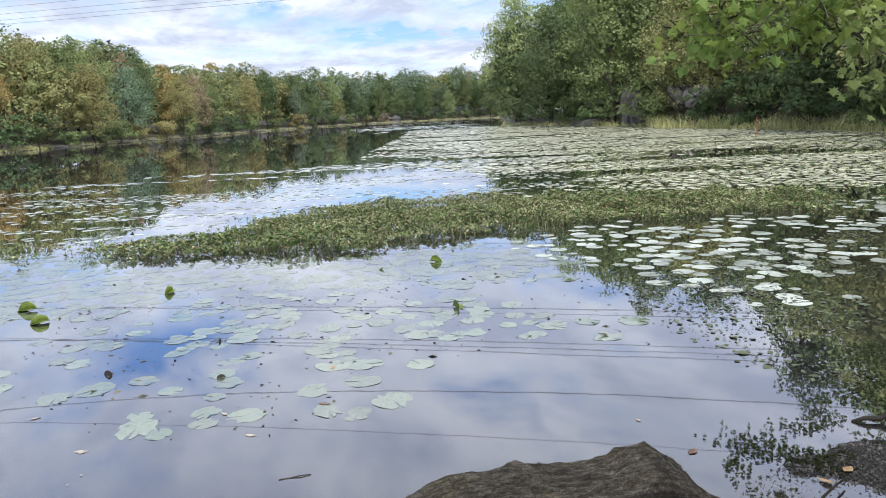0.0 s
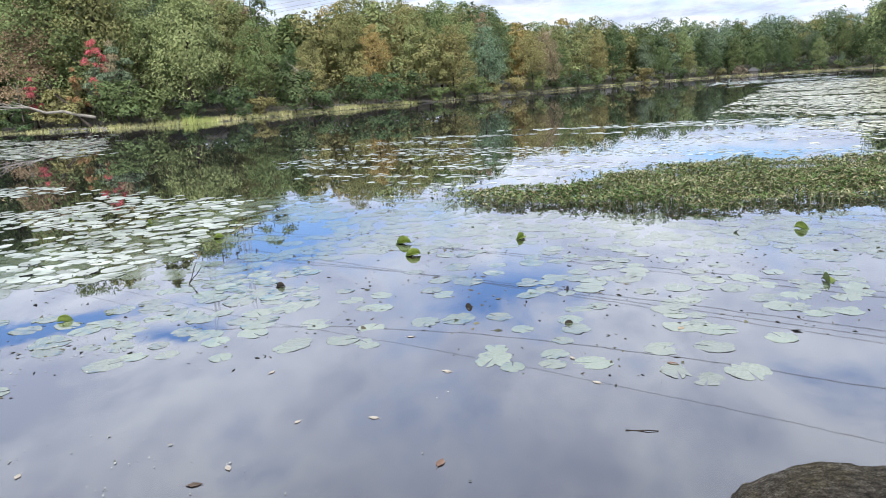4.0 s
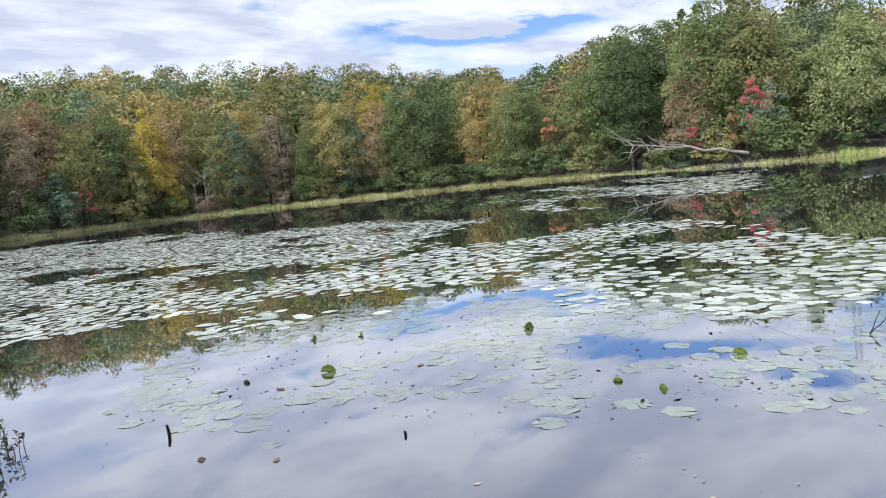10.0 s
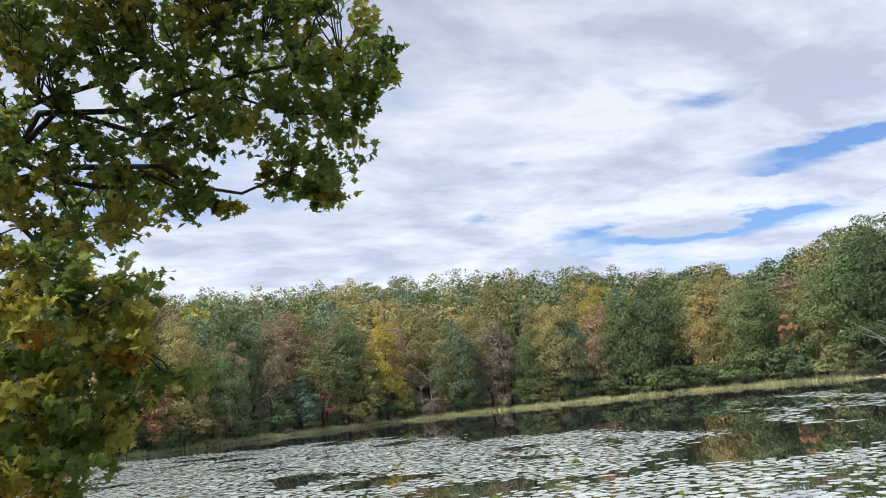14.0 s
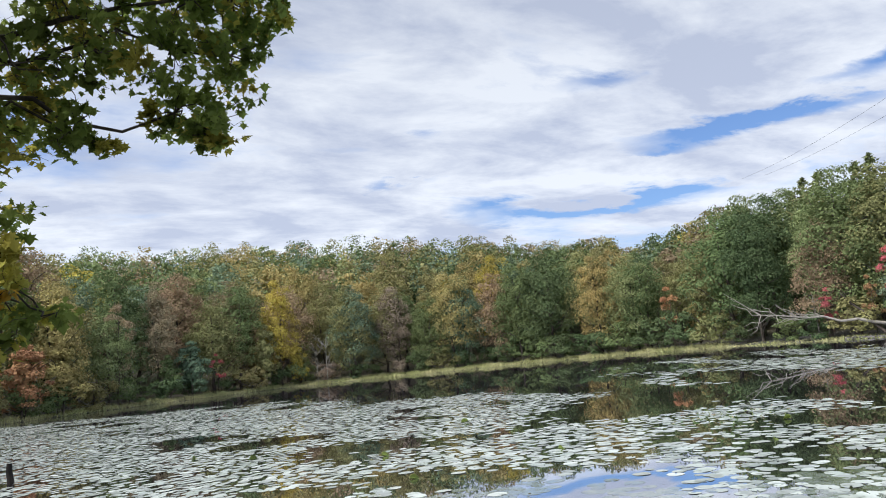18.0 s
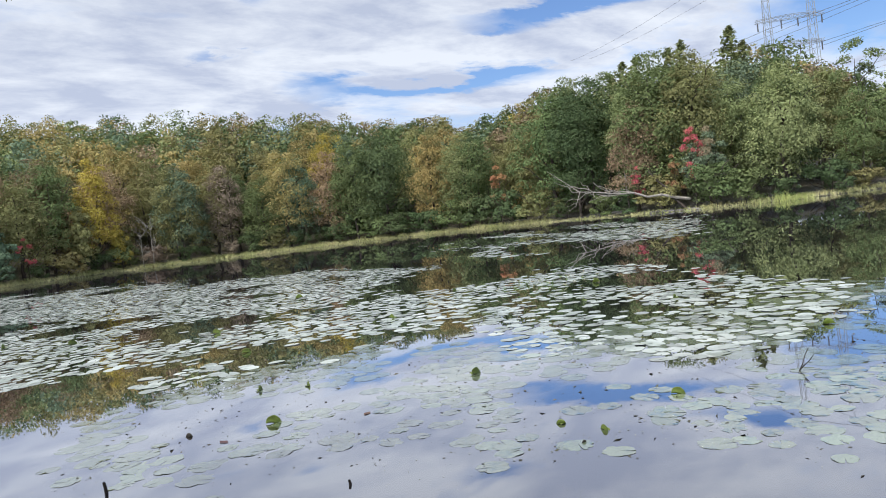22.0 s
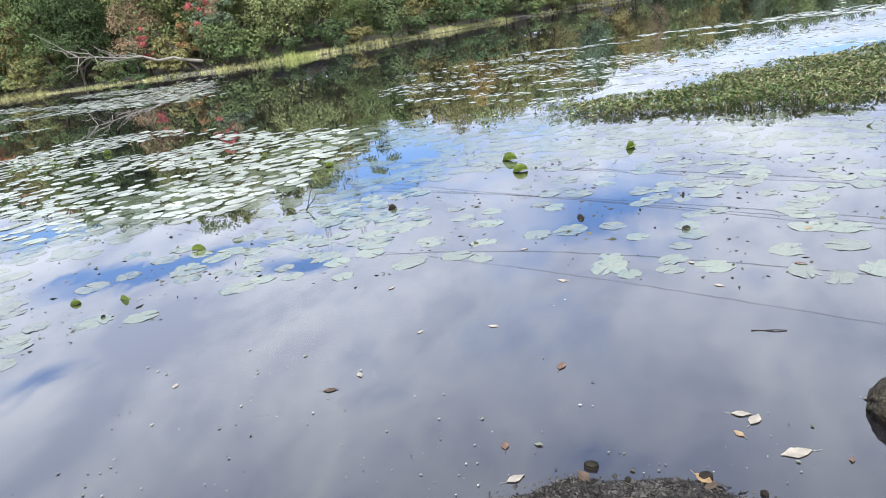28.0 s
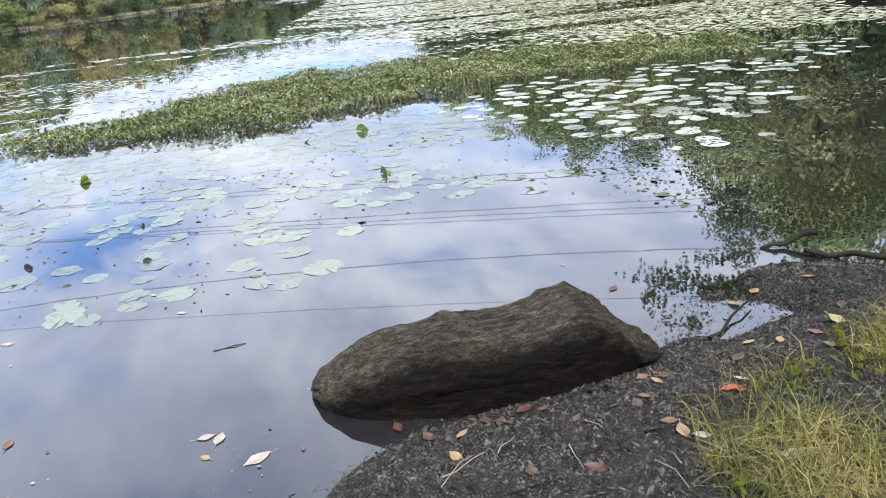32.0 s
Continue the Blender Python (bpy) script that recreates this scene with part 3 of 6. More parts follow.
LIGHT_GAIN_AZ, LIGHT_GAIN = (-6, -4, 12, 20, 40, 45, 62, 74, 130), (1.18, 0.88, 0.90, 1.08, 1.10, 1.06, 1.06, 1.12, 1.14)


def shore_light_gain(az):
    """Leaf colour gain along the shore, evening out sun and shade: brightest at both ends."""
    return float(np.interp(az, LIGHT_GAIN_AZ, LIGHT_GAIN))


def plant(kind, x, y, colour=GREEN, scale=1.0, seed=0, widen=1.0, where="on the wooded shore", free=False):
    rng = random.Random(seed * 7919 + int(x * 13) + int(y * 17))
    src = KINDS[kind][rng.randrange(len(KINDS[kind]))]
    s = scale * rng.uniform(0.94, 1.08)
    g = ground_z(x, y)
    if not free:
        s = max(min(s, (crest(x, y) - g) / TALL[src] * (rng.uniform(0.72, 1.0) if rng.random() < 0.6 else rng.uniform(0.94, 1.05))), 0.22)
    m = pose(x, y, g - 0.05, rng.uniform(-2, 2), rng.uniform(-2, 2), rng.uniform(0, 360))
    if src not in used:
        used.add(src)
        ob = src
        ob.matrix_basis = m
    else:
        ob = copy_thing(src, m)
    ob.scale = (s * widen, s * widen, s)
    f = rng.uniform(0.85, 1.15) * (1.0 if colour in (RED, ORANGE, YELLOW) else shore_light_gain(math.degrees(math.atan2(-x, y))))
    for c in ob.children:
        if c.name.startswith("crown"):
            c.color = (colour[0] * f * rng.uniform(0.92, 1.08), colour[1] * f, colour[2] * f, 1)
    text = f"{WORDS[colour]} {SHAPES[kind]} {where}" if kind != "bare" else f"{SHAPES[kind]} {where}"
    return tagged(ob, text, "shrub" if kind == "shrub" else "tree", "trees round the pond")


def at_az(az, r):
    v = az_dir(az) * r
    return v.x, v.y


def shore_r(az):
    """Range of the far water's edge in a direction."""
    lo, hi = 12.0, 300.0
    v = az_dir(az)
    rs = np.arange(lo, hi, 0.5)
    d = lake_distance(v.x * rs, v.y * rs)
    k = np.nonzero(d < 0)[0]
    return float(rs[k[-1]]) if len(k) else lo


def pick(rng, table):
    names, weights = zip(*table)
    return rng.choices(names, weights)[0]


def mix_for(az):
    if az > 62:
        return ((GREEN, 3), (DARK, 2), (OLIVE, 3.5), (GOLD, 3), (RUSSET, 2), (BLUEGREEN, 2), (YELLOW, 0.15), (PALE, 1.0))
    if az > 12:
        return ((GREEN, 3.5), (DARK, 1.8), (OLIVE, 5), (PALE, 2.2), (BLUEGREEN, 0.6), (GOLD, 1.4), (RUSSET, 0.8))
    if az > -4:
        return ((GREEN, 5), (DARK, 3), (BLUEGREEN, 4), (OLIVE, 1.5), (PALE, 0.8))
    return ((GREEN, 4), (DARK, 3), (OLIVE, 2), (PALE, 1.6), (LIME, 0.8))


def line_shore():
    rng = random.Random(5)
    step = {1: 5.4, 2: 6.0, 3: 6.6}
    for row, back in ((1, 3.4), (2, 9.0), (3, 16.0)):
        az = -44.0
        while az < 132:
            r = shore_r(az)
            rr = r + back + rng.uniform(-1.2, 1.6)
            x, y = at_az(az + rng.uniform(-0.5, 0.5), rr)
            c = pick(rng, mix_for(az))
            far = r > 130
            kind = rng.choice(("broad", "tall", "broad", "broad")) if row > 1 else rng.choice(("broad", "small", "broad"))
            scale = {1: 0.70, 2: 0.85, 3: 0.95}[row] * rng.uniform(0.85, 1.1)
            if az < -5:
                scale *= 1.25
            if far:
                scale *= 0.85
            plant(kind, x, y, c, scale, rng.randrange(999), rng.uniform(0.88, 1.08))
            az += math.degrees(step[row] / rr) * (1.25 if far else 1.0)


line_shore()


def far_woods():
    """The woods up the slopes behind the first rows: too many to count."""
    rng = np.random.default_rng(8)
    bins = {}
    prng = random.Random(3)
    for az in np.arange(-44, 134, 0.55):
        r0 = shore_r(float(az))
        for back in (23, 32, 43, 56, 71, 90):
            if back > 62 and az < 60 and az > -3:
                if rng.random() < 0.6:
                    continue
            rr = r0 + back + rng.uniform(-5, 5)
            if rng.random() > min(1.0, 0.52 * (rr / 110)):
                continue
            x, y = at_az(float(az) + rng.uniform(-0.3, 0.3), rr)
            H = rng.uniform(10, 16.5)
            g = ground_z(x, y)
            H = min(H, (crest(x, y) - g) * rng.uniform(0.86, 1.09))
            if H < 3:
                continue
            R = H * rng.uniform(0.30, 0.46)
            V, F = crown_leaves(rng, H, R, H * 0.04, 1200, 0.235, 34, 0.12)
            V = V + np.array((x, y, g))
            bins.setdefault((pick(prng, mix_for(az)), round(shore_light_gain(float(az)) * 4) / 4), []).append((V, F))
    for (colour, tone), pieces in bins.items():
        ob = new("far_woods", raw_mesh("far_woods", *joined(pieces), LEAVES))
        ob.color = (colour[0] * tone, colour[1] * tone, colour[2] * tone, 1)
        tagged(ob, f"dense {WORDS[colour]} early autumn woods on the far slopes", "woods", kind="stuff")


far_woods()


# ---- marked trees on the far shore ----
def on_shore(kind, az, back, colour, scale, widen=1.0, seed=1, where="at the water's edge"):
    free = kind in ("conifer", "bare") or (kind == "sparse" and 39 < az < 44)
    x, y = at_az(az, shore_r(az) + back)
    return plant(kind, x, y, colour, scale, seed, widen, where, free)


for kind, az, back, colour, scale, widen in (
        ("sparse", 55.4, 1.2, RED, 0.52, 0.8), ("sparse", 51.2, 1.4, RED, 0.50, 0.7), ("sparse", 52.6, 1.8, ORANGE, 0.60, 0.7), ("sparse", 51.7, 3.0, ORANGE, 0.50, 0.7), ("sparse", 50.2, 2.4, RUSSET, 0.75, 0.8),
        ("sparse", 65.7, 1.6, ORANGE, 0.80, 0.85), ("tall", 95.6, 2.2, YELLOW, 0.72, 0.95), ("small", 94.3, 1.2, YELLOW, 0.85, 0.75), ("small", 96.8, 1.8, OLIVE, 1.15, 0.8),
        ("broad", 82.2, 2.6, GOLD, 0.86, 0.9), ("broad", 79.0, 3.4, RUSSET, 0.78, 0.9), ("broad", 90.0, 2.4, BLUEGREEN, 0.78, 0.95), ("small", 102.0, 1.6, BLUEGREEN, 0.95, 1.1),
        ("tall", 104.2, 5.0, RUSSET, 0.74, 0.9), ("broad", 86.6, 4.0, BROWN, 0.70, 0.9), ("broad", 98.6, 5.0, GREEN, 0.84, 0.9), ("sparse", 107.0, 2.0, RUSSET, 0.75, 0.8),
        ("broad", 74.6, 2.4, DARK, 0.90, 1.0), ("broad", 77.0, 2.0, GREEN, 0.80, 0.9), ("tall", 70.6, 4.0, OLIVE, 0.82, 1.0), ("broad", 68.4, 3.0, PALE, 0.76, 1.0),
        ("small", 110.5, 1.8, GOLD, 1.0, 1.2), ("small", 113.0, 1.8, ORANGE, 0.9, 1.2), ("small", 116.0, 2.0, OLIVE, 1.1, 1.2), ("sparse", 100.2, 1.6, RED, 0.55, 0.8),
        ("broad", 53.6, 5.5, GREEN, 0.92, 1.05), ("broad", 48.4, 10.0, PALE, 0.98, 1.0), ("broad", 45.0, 9.0, DARK, 0.86, 0.9), ("broad", 58.6, 9.0, DARK, 1.0, 1.1), ("broad", 61.4, 5.0, GREEN, 0.9, 1.1),
        ("conifer", 56.2, 26, PALE, 0.94, 1.7), ("conifer", 55.1, 27, PALE, 0.98, 1.7), ("conifer", 54.4, 26, PALE, 0.92, 1.7), ("conifer", 51.8, 24, PALE, 0.98, 1.7), ("conifer", 51.0, 25, PALE, 0.94, 1.7),
        ("conifer", 47.9, 22, PALE, 0.94, 1.7), ("conifer", 47.1, 22, PALE, 0.90, 1.7), ("conifer", 32.8, 26, GREEN, 0.72, 0.9), ("sparse", 39.8, 12, GREEN, 1.02, 0.9), ("sparse", 42.6, 10, OLIVE, 0.95, 1.1),
        ("bare", 36.8, 3.0, BROWN, 0.60, 1.0), ("bare", 92.2, 0.7, BROWN, 0.80, 0.8), ("bare", 92.9, 1.0, BROWN, 0.66, 0.7), ("bare", 56.0, 1.5, BROWN, 0.55, 1.0), ("bare", 88.0, 46, BROWN, 1.2, 1.2), ("bare", 91.0, 50, BROWN, 1.2, 1.2),
        ("bare", 112.0, 2.0, BROWN, 0.6, 1.0), ("broad", 14.0, 34, DARK, 1.12, 0.9), ("broad", 27.1, 11, GREEN, 0.85, 1.0), ("small", 27.3, 4.5, OLIVE, 1.1, 1.1)):
    on_shore(kind, az, back, colour, scale, widen)


def fringe():
    """Shrubs that hide the foot of the woods."""
    rng = random.Random(21)
    az = -43.0
    while az < 131:
        r = shore_r(az)
        x, y = at_az(az, r + rng.uniform(1.2, 2.6))
        # mostly dark greens: the shade under the woods is put into the leaf colour
        plant("shrub", x, y, pick(rng, ((GREEN, 3), (DARK, 5), (OLIVE, 1.5), (BROWN, 0.5))), rng.uniform(0.6, 1.35), rng.randrange(999), 1.25, "at the foot of the woods")
        az += math.degrees(rng.uniform(2.2, 3.6) / r) * (1.5 if r > 130 else 1)


fringe()
# unseen trees round the camera, added to shade the near bank
for kind, x, y, colour, scale in (("broad", 6.2, -6.2, GREEN, 0.8), ("broad", 0.5, -10.0, DARK, 0.95), ("broad", 13.5, 4.0, GREEN, 0.85),
                                  ("broad", 19, 12.5, DARK, 0.8), ("broad", 6, -12, DARK, 0.9), ("broad", -18, -17, GREEN, 0.8)):
    plant(kind, x, y, colour, scale, 4, 1.0, "out of view, added to shade the near bank", True)


def blades(rng, x, y, z, h, lean, width):
    """Grass blades, each a bent strip of two faces."""
    n = len(x)
    a = rng.random(n) * 6.283
    wx, wy = np.cos(a) * width, np.sin(a) * width
    b = rng.random(n) * 6.283
    lx, ly = np.cos(b) * lean * h, np.sin(b) * lean * h
    base = np.stack([x, y, z - 0.03], 1)
    V = np.empty((n, 6, 3))
    side = np.stack([wx, wy, wx * 0], 1)
    V[:, 0], V[:, 1] = base - side, base + side
    mid = base + np.stack([lx * 0.35, ly * 0.35, h * 0.6], 1)
    V[:, 2], V[:, 3] = mid - side * 0.8, mid + side * 0.8
    tip = base + np.stack([lx, ly, h * (1 - 0.35 * lean)], 1)
    V[:, 4], V[:, 5] = tip - side * 0.12, tip + side * 0.12
    k = np.arange(n)[:, None] * 6
    F = np.concatenate([k + np.array((0, 1, 3, 2)), k + np.array((2, 3, 5, 4))])
    return V.reshape(-1, 3), F


REED = simple("dry_reed", (0.38, 0.41, 0.16), (0.62, 0.58, 0.30), 0.25, 0.7, 0.2, island=0.35)
FRESH_REED = simple("fresh_reed", (0.26, 0.34, 0.09), (0.44, 0.48, 0.16), 0.4, 0.6, 0.3, island=0.3)
GRASS = simple("bank_grass", (0.11, 0.135, 0.034), (0.33, 0.275, 0.10), 3.5, 0.6, 0.3, island=0.45)


def shore_reeds():
    rng = np.random.default_rng(31)
    P, fresh = [], []
    for a0, a1, depth, h, per in ((62, 118, 3.2, 0.50, 200), (50, 62, 2.8, 0.26, 130), (28, 50, 2.6, 0.42, 120), (43.4, 45.4, 1.8, 0.55, 240), (-44, -16, 3.4, 0.9, 150), (-16, -5, 2.0, 0.6, 60), (-4.6, 27, 3.0, 0.4, 26)):
        a = a0
        while a < a1:
            r = shore_r(a)
            n = int(per * 0.85)
            aa = a + rng.random(n) * math.degrees(1.0 / r)
            rr = r + rng.uniform(-0.7, depth, n) * (0.6 + 0.5 * np.sin(a * 1.7) ** 2)
            x, y = -np.sin(np.radians(aa)) * rr, np.cos(np.radians(aa)) * rr
            (fresh if a0 == 43.4 else P).append((x, y, h * rng.uniform(0.25, 1.2, n) * (0.6 + 0.7 * np.sin(a * 3.1 + 0.7 * np.sin(a * 7.7)) ** 2)))
            a += math.degrees(0.55 / r)
    for spots, mat, lean, label in ((P, REED, 0.8, "yellow-green sedge and reeds along the far water's edge"), (fresh, FRESH_REED, 0.35, "bright green upright reeds on the far bank")):
        x, y, h = (np.concatenate(k) for k in zip(*spots))
        z = np.maximum(ground_height(x, y), 0)
        V, F = blades(rng, x, y, z, h, lean, 0.008 + 0.00012 * np.hypot(x, y))
        tagged(new("reeds", raw_mesh("reeds", V, F, mat)), label, "reeds", kind="stuff")


shore_reeds()


def fallen_tree():
    rng = np.random.default_rng(41)
    t = new("fallen_tree")
    a, b = Vector((*at_az(51.6, 63.5), 0.9)), Vector((*at_az(59.6, 61.0), 2.5))
    line = bent(a, b, rng, 0.012, 8, -0.012)
    part("trunk", raw_mesh("trunk", *tube(line, np.linspace(0.13, 0.03, 9), 7), PALE_BARK, True), PALE_BARK, t)
    for k in range(20):
        s = line[4 + k % 5]
        L = rng.uniform(1.2, 3.4)
        d = (np.array(b) - np.array(a)) / np.linalg.norm(np.array(b) - np.array(a))
        e = np.array(s) + d * L * rng.uniform(0.3, 0.9) + np.array((rng.normal(0, 0.5), rng.normal(0, 0.5), rng.uniform(-0.55, 0.5) * L))
        e[2] = max(e[2], -0.1)
        br = bent(s, e, rng, 0.05, 4)
        limb = part("limb", raw_mesh("limb", *tube(br, np.linspace(0.038, 0.012, 5), 5), PALE_BARK, True), PALE_BARK, t)
        if k % 2:
            e2 = np.array(br[2]) + d * 0.8 + rng.normal(0, 0.4, 3)
            part("twig", raw_mesh("twig", *tube(bent(br[2], e2, rng, 0.05, 3), np.linspace(0.018, 0.009, 4), 4), PALE_BARK, True), PALE_BARK, limb)
    tagged(t, "fallen bleached dead tree leaning out over the pond", "tree")
    lean = new("dead_tree")
    part("trunk", raw_mesh("trunk", *tube(bent((*at_az(52.0, 63.2), 0.2), (*at_az(54.4, 64.5), 3.6), rng, 0.015, 4), np.linspace(0.12, 0.05, 5), 6), BARK, True), BARK, lean)
    tagged(lean, "bare grey trunk leaning over the bank by the fallen tree", "tree")


fallen_tree()

ROCK = simple("grey_ledge", (0.10, 0.095, 0.09), (0.30, 0.28, 0.275), 1.6, 0.85, 0.2, 1.0, 5.0)


def boulder(name, x, y, z, sx, sy, sz, seed, label, mat=ROCK, turn=0.0, cuts=3):
    rng = random.Random(seed)
    bm = bmesh.new()
    bmesh.ops.create_icosphere(bm, subdivisions=cuts, radius=1.0)
    off = Vector((rng.uniform(-9, 9), rng.uniform(-9, 9), rng.uniform(-9, 9)))
    for v in bm.verts:
        c = v.co.copy()
        k = max(abs(c.x), abs(c.y), abs(c.z))
        c = c.lerp(c / k * 0.8, 0.55)
        c *= 1 + 0.34 * noise.noise(v.co * 1.4 + off) + 0.20 * noise.noise(v.co * 3.1 + off) + 0.10 * noise.noise(v.co * 7 + off)
        v.co = Vector((c.x * sx, c.y * sy, c.z * sz))
    ob = part(name, bm, mat, None)
    ob.matrix_basis = pose(x, y, z, 0, 0, turn)
    return tagged(ob, label, "rock")


for az, back, sx, sy, sz, zc, seed in ((-14.2, 4.2, 0.9, 0.9, 2.2, 1.6, 1), (-13.6, 4.6, 0.7, 0.9, 1.5, 1.2, 2), (-17.9, 4.6, 1.1, 0.9, 1.1, 3.2, 3), (-19.0, 5.0, 0.9, 0.9, 0.9, 3.0, 4), (-14.9, 4.8, 0.6, 0.8, 1.3, 1.2, 5)):
    x, y = at_az(az, shore_r(az) + back)
    boulder("rock_ledge", x, y, ground_z(x, y) + zc * 0.6, sx, sy, sz, seed, "weathered grey rock outcrop half hidden in shrubs", turn=az * 7, cuts=4)
x, y = at_az(-11.3, shore_r(-11.3) - 0.4)
boulder("boulder", x, y, 0.1, 0.9, 0.6, 0.55, 9, "pale boulder at the foot of the bank", simple("pale_stone", (0.32, 0.29, 0.27), (0.5, 0.46, 0.43), 2, 0.8, 0.2, 0.5, 6))
x, y = at_az(-10.5, shore_r(-10.5) - 0.2)
boulder("boulder", x, y, 0.05, 0.9, 0.6, 0.4, 10, "dark boulder beside a pale one at the bank")
rng_ = random.Random(77)
for k in range(9):
    a = 51.0 + k * 0.42 + rng_.uniform(-0.1, 0.1)
    x, y = at_az(a, shore_r(a) + rng_.uniform(-0.4, 0.6))
    boulder("shore_stone", x, y, 0.05, rng_.uniform(0.15, 0.42), rng_.uniform(0.15, 0.3), rng_.uniform(0.08, 0.2), 20 + k, "grey stone on the far bank below the fallen tree", cuts=2, turn=k * 40)


def hut():
    """A small grey-roofed shelter at the far end of the pond."""
    h = new("shelter")
    x, y = at_az(3.7, shore_r(3.7) + 2.0)
    bm = bmesh.new()
    bmesh.ops.create_cube(bm, size=1, matrix=Matrix.Diagonal((3.0, 2.4, 1.5, 1)))
    w = part("wall", bm, simple("grey_boards", (0.14, 0.13, 0.12), (0.22, 0.2, 0.18), 4, 0.8, 0.2, 0.3, 20), h)
    w.location = (0, 0, 0.75)
    bm = bmesh.new()
    pts = [bm.verts.new(p) for p in ((-2.1, -1.7, 1.45), (2.1, -1.7, 1.45), (2.1, 1.7, 1.45), (-2.1, 1.7, 1.45), (-0.4, 0, 2.7), (0.4, 0, 2.7))]
    for f in ((0, 1, 5, 4), (1, 2, 5), (2, 3, 4, 5), (3, 0, 4), (3, 2, 1, 0)):
        bm.faces.new([pts[i] for i in f])
    part("roof", bm, simple("grey_shingle", (0.07, 0.07, 0.075), (0.12, 0.12, 0.125), 6, 0.8, 0.2), h)
    h.matrix_basis = pose(x, y, ground_z(x, y) - 0.1, 0, 0, 10)
    h.scale = (0.8, 0.8, 0.75)
    tagged(h, "small grey shelter with a hipped roof on the far shore", "hut")


hut()

# ---- pylon and power lines ----
PYLON = Vector((*at_az(43.7, 168), 0))
PYLON.z = ground_z(PYLON.x, PYLON.y)
LINE = Vector((0.936, -0.351, 0.0))          # the way the cables run
ACROSS = Vector((0.351, 0.936, 0.0))


def pylon():
    t = new("pylon")
    ax = (az_dir(43.7 - 90) * 0.95 + az_dir(43.7) * 0.3).normalized()      # along the cross-beams
    up_, dp = Vector((0, 0, 1)), up_cross(ax)

    def strut(a, b, r=0.07):
        return tube([tuple(a), tuple(b)], [r * 0.62, r * 0.62], 4)
    for s in (-1, 1):
        pieces = []
        for k in range(12):
            z0, z1 = 3.2 * k, 3.2 * (k + 1)
            w0, w1 = 1.1 - 0.055 * k, 1.1 - 0.055 * (k + 1)
            c0, c1 = ax * 4.3 * s + up_ * z0, ax * 4.3 * s + up_ * z1
            q0 = [c0 + ax * w0 * i + dp * w0 * j for i, j in ((-1, -1), (1, -1), (1, 1), (-1, 1))]
            q1 = [c1 + ax * w1 * i + dp * w1 * j for i, j in ((-1, -1), (1, -1), (1, 1), (-1, 1))]
            for i in range(4):
                pieces += [strut(q0[i], q1[i], 0.09), strut(q0[i], q1[(i + 1) % 4], 0.05), strut(q1[i], q1[(i + 1) % 4], 0.05)]
        part("column", raw_mesh("column", *joined(pieces), GALVANISED), GALVANISED, t)
    for z, half, d in ((22.2, 6.2, 0.8), (27.6, 6.6, 0.9)):
        pieces = []
        n = 14
        for j in (-0.6, 0.6):
            for i in range(n):
                a, b = -half + 2 * half * i / n, -half + 2 * half * (i + 1) / n
                lo = d * (1 - abs((a + b) / 2 / half) * 0.4)
                pieces += [strut(ax * a + dp * j + up_ * z, ax * b + dp * j + up_ * z, 0.07), strut(ax * a + dp * j + up_ * (z + lo), ax * b + dp * j + up_ * (z + lo), 0.07),
                           strut(ax * a + dp * j + up_ * z, ax * b + dp * j + up_ * (z + lo), 0.045), strut(ax * a + dp * j + up_ * (z + lo), ax * b + dp * j + up_ * z, 0.045)]
        pieces += [strut(ax * a - dp * 0.6 + up_ * z, ax * a + dp * 0.6 + up_ * z, 0.05) for a in (-half, -half / 2, 0, half / 2, half)]
        part("cross_arm", raw_mesh("cross_arm", *joined(pieces), GALVANISED), GALVANISED, t)
        for a in (-half + 0.4, -1.6, 1.6, half - 0.4):
            part("insulator", raw_mesh("insulator", *tube([tuple(ax * a + up_ * z), tuple(ax * a + up_ * (z - 1.7))], [0.13, 0.13], 6), WIRE), WIRE, t, "dark string insulator")
    for s in (-1, 1):
        part("peak", raw_mesh("peak", *joined([strut(ax * (4.3 * s + i * 0.5) + up_ * 38.4, ax * 5.4 * s + up_ * 43.5, 0.07) for i in (-1, 1)]), GALVANISED), GALVANISED, t)
    t.location = PYLON
    tagged(t, "grey steel lattice pylon rising behind the trees", "pylon")
    return ax


def up_cross(v):
    return Vector((0, 0, 1)).cross(v)


beam = pylon()


def cable(a, b, sag, r, label="thin power cable strung across the sky"):
    n = 22
    pts = [tuple(Vector(a).lerp(Vector(b), i / n) - Vector((0, 0, 4 * sag * (i / n) * (1 - i / n)))) for i in range(n + 1)]
    tagged(new("power_cable", raw_mesh("power_cable", *tube(pts, [r] * (n + 1), 5), WIRE, True)), label, "cable", "power cables")


ALONG = az_dir(-104)          # the cables' run to the right of the pylon
for z, rises in ((26.0, (0.326, 0.335, 0.343)), (20.6, (0.276, 0.284)), (43.0, (0.40, 0.475))):
    for k, rise in enumerate(rises):
        o = (k - (len(rises) - 1) / 2) * (5.0 if z < 40 else 9.0)
        s = PYLON + beam * o + Vector((0, 0, z))
        low = rise * s.dot(az_dir(-14)) - 1.6
        pts = [s + ALONG * q + Vector((0, 0, (low - s.z) * (1 - (1 - q / 150) ** 2))) for q in range(0, 301, 12)]
        tagged(new("power_cable", raw_mesh("power_cable", *tube([tuple(p) for p in pts], [0.050 if rise == 0.40 else 0.036] * len(pts), 5), WIRE, True)), "thin power cable strung across the sky", "cable", "power cables")
        e2 = PYLON - LINE * 190 - ACROSS * (6 - o) + Vector((0, 0, z + 18))
        cable(s, e2, 2.0, 0.036)
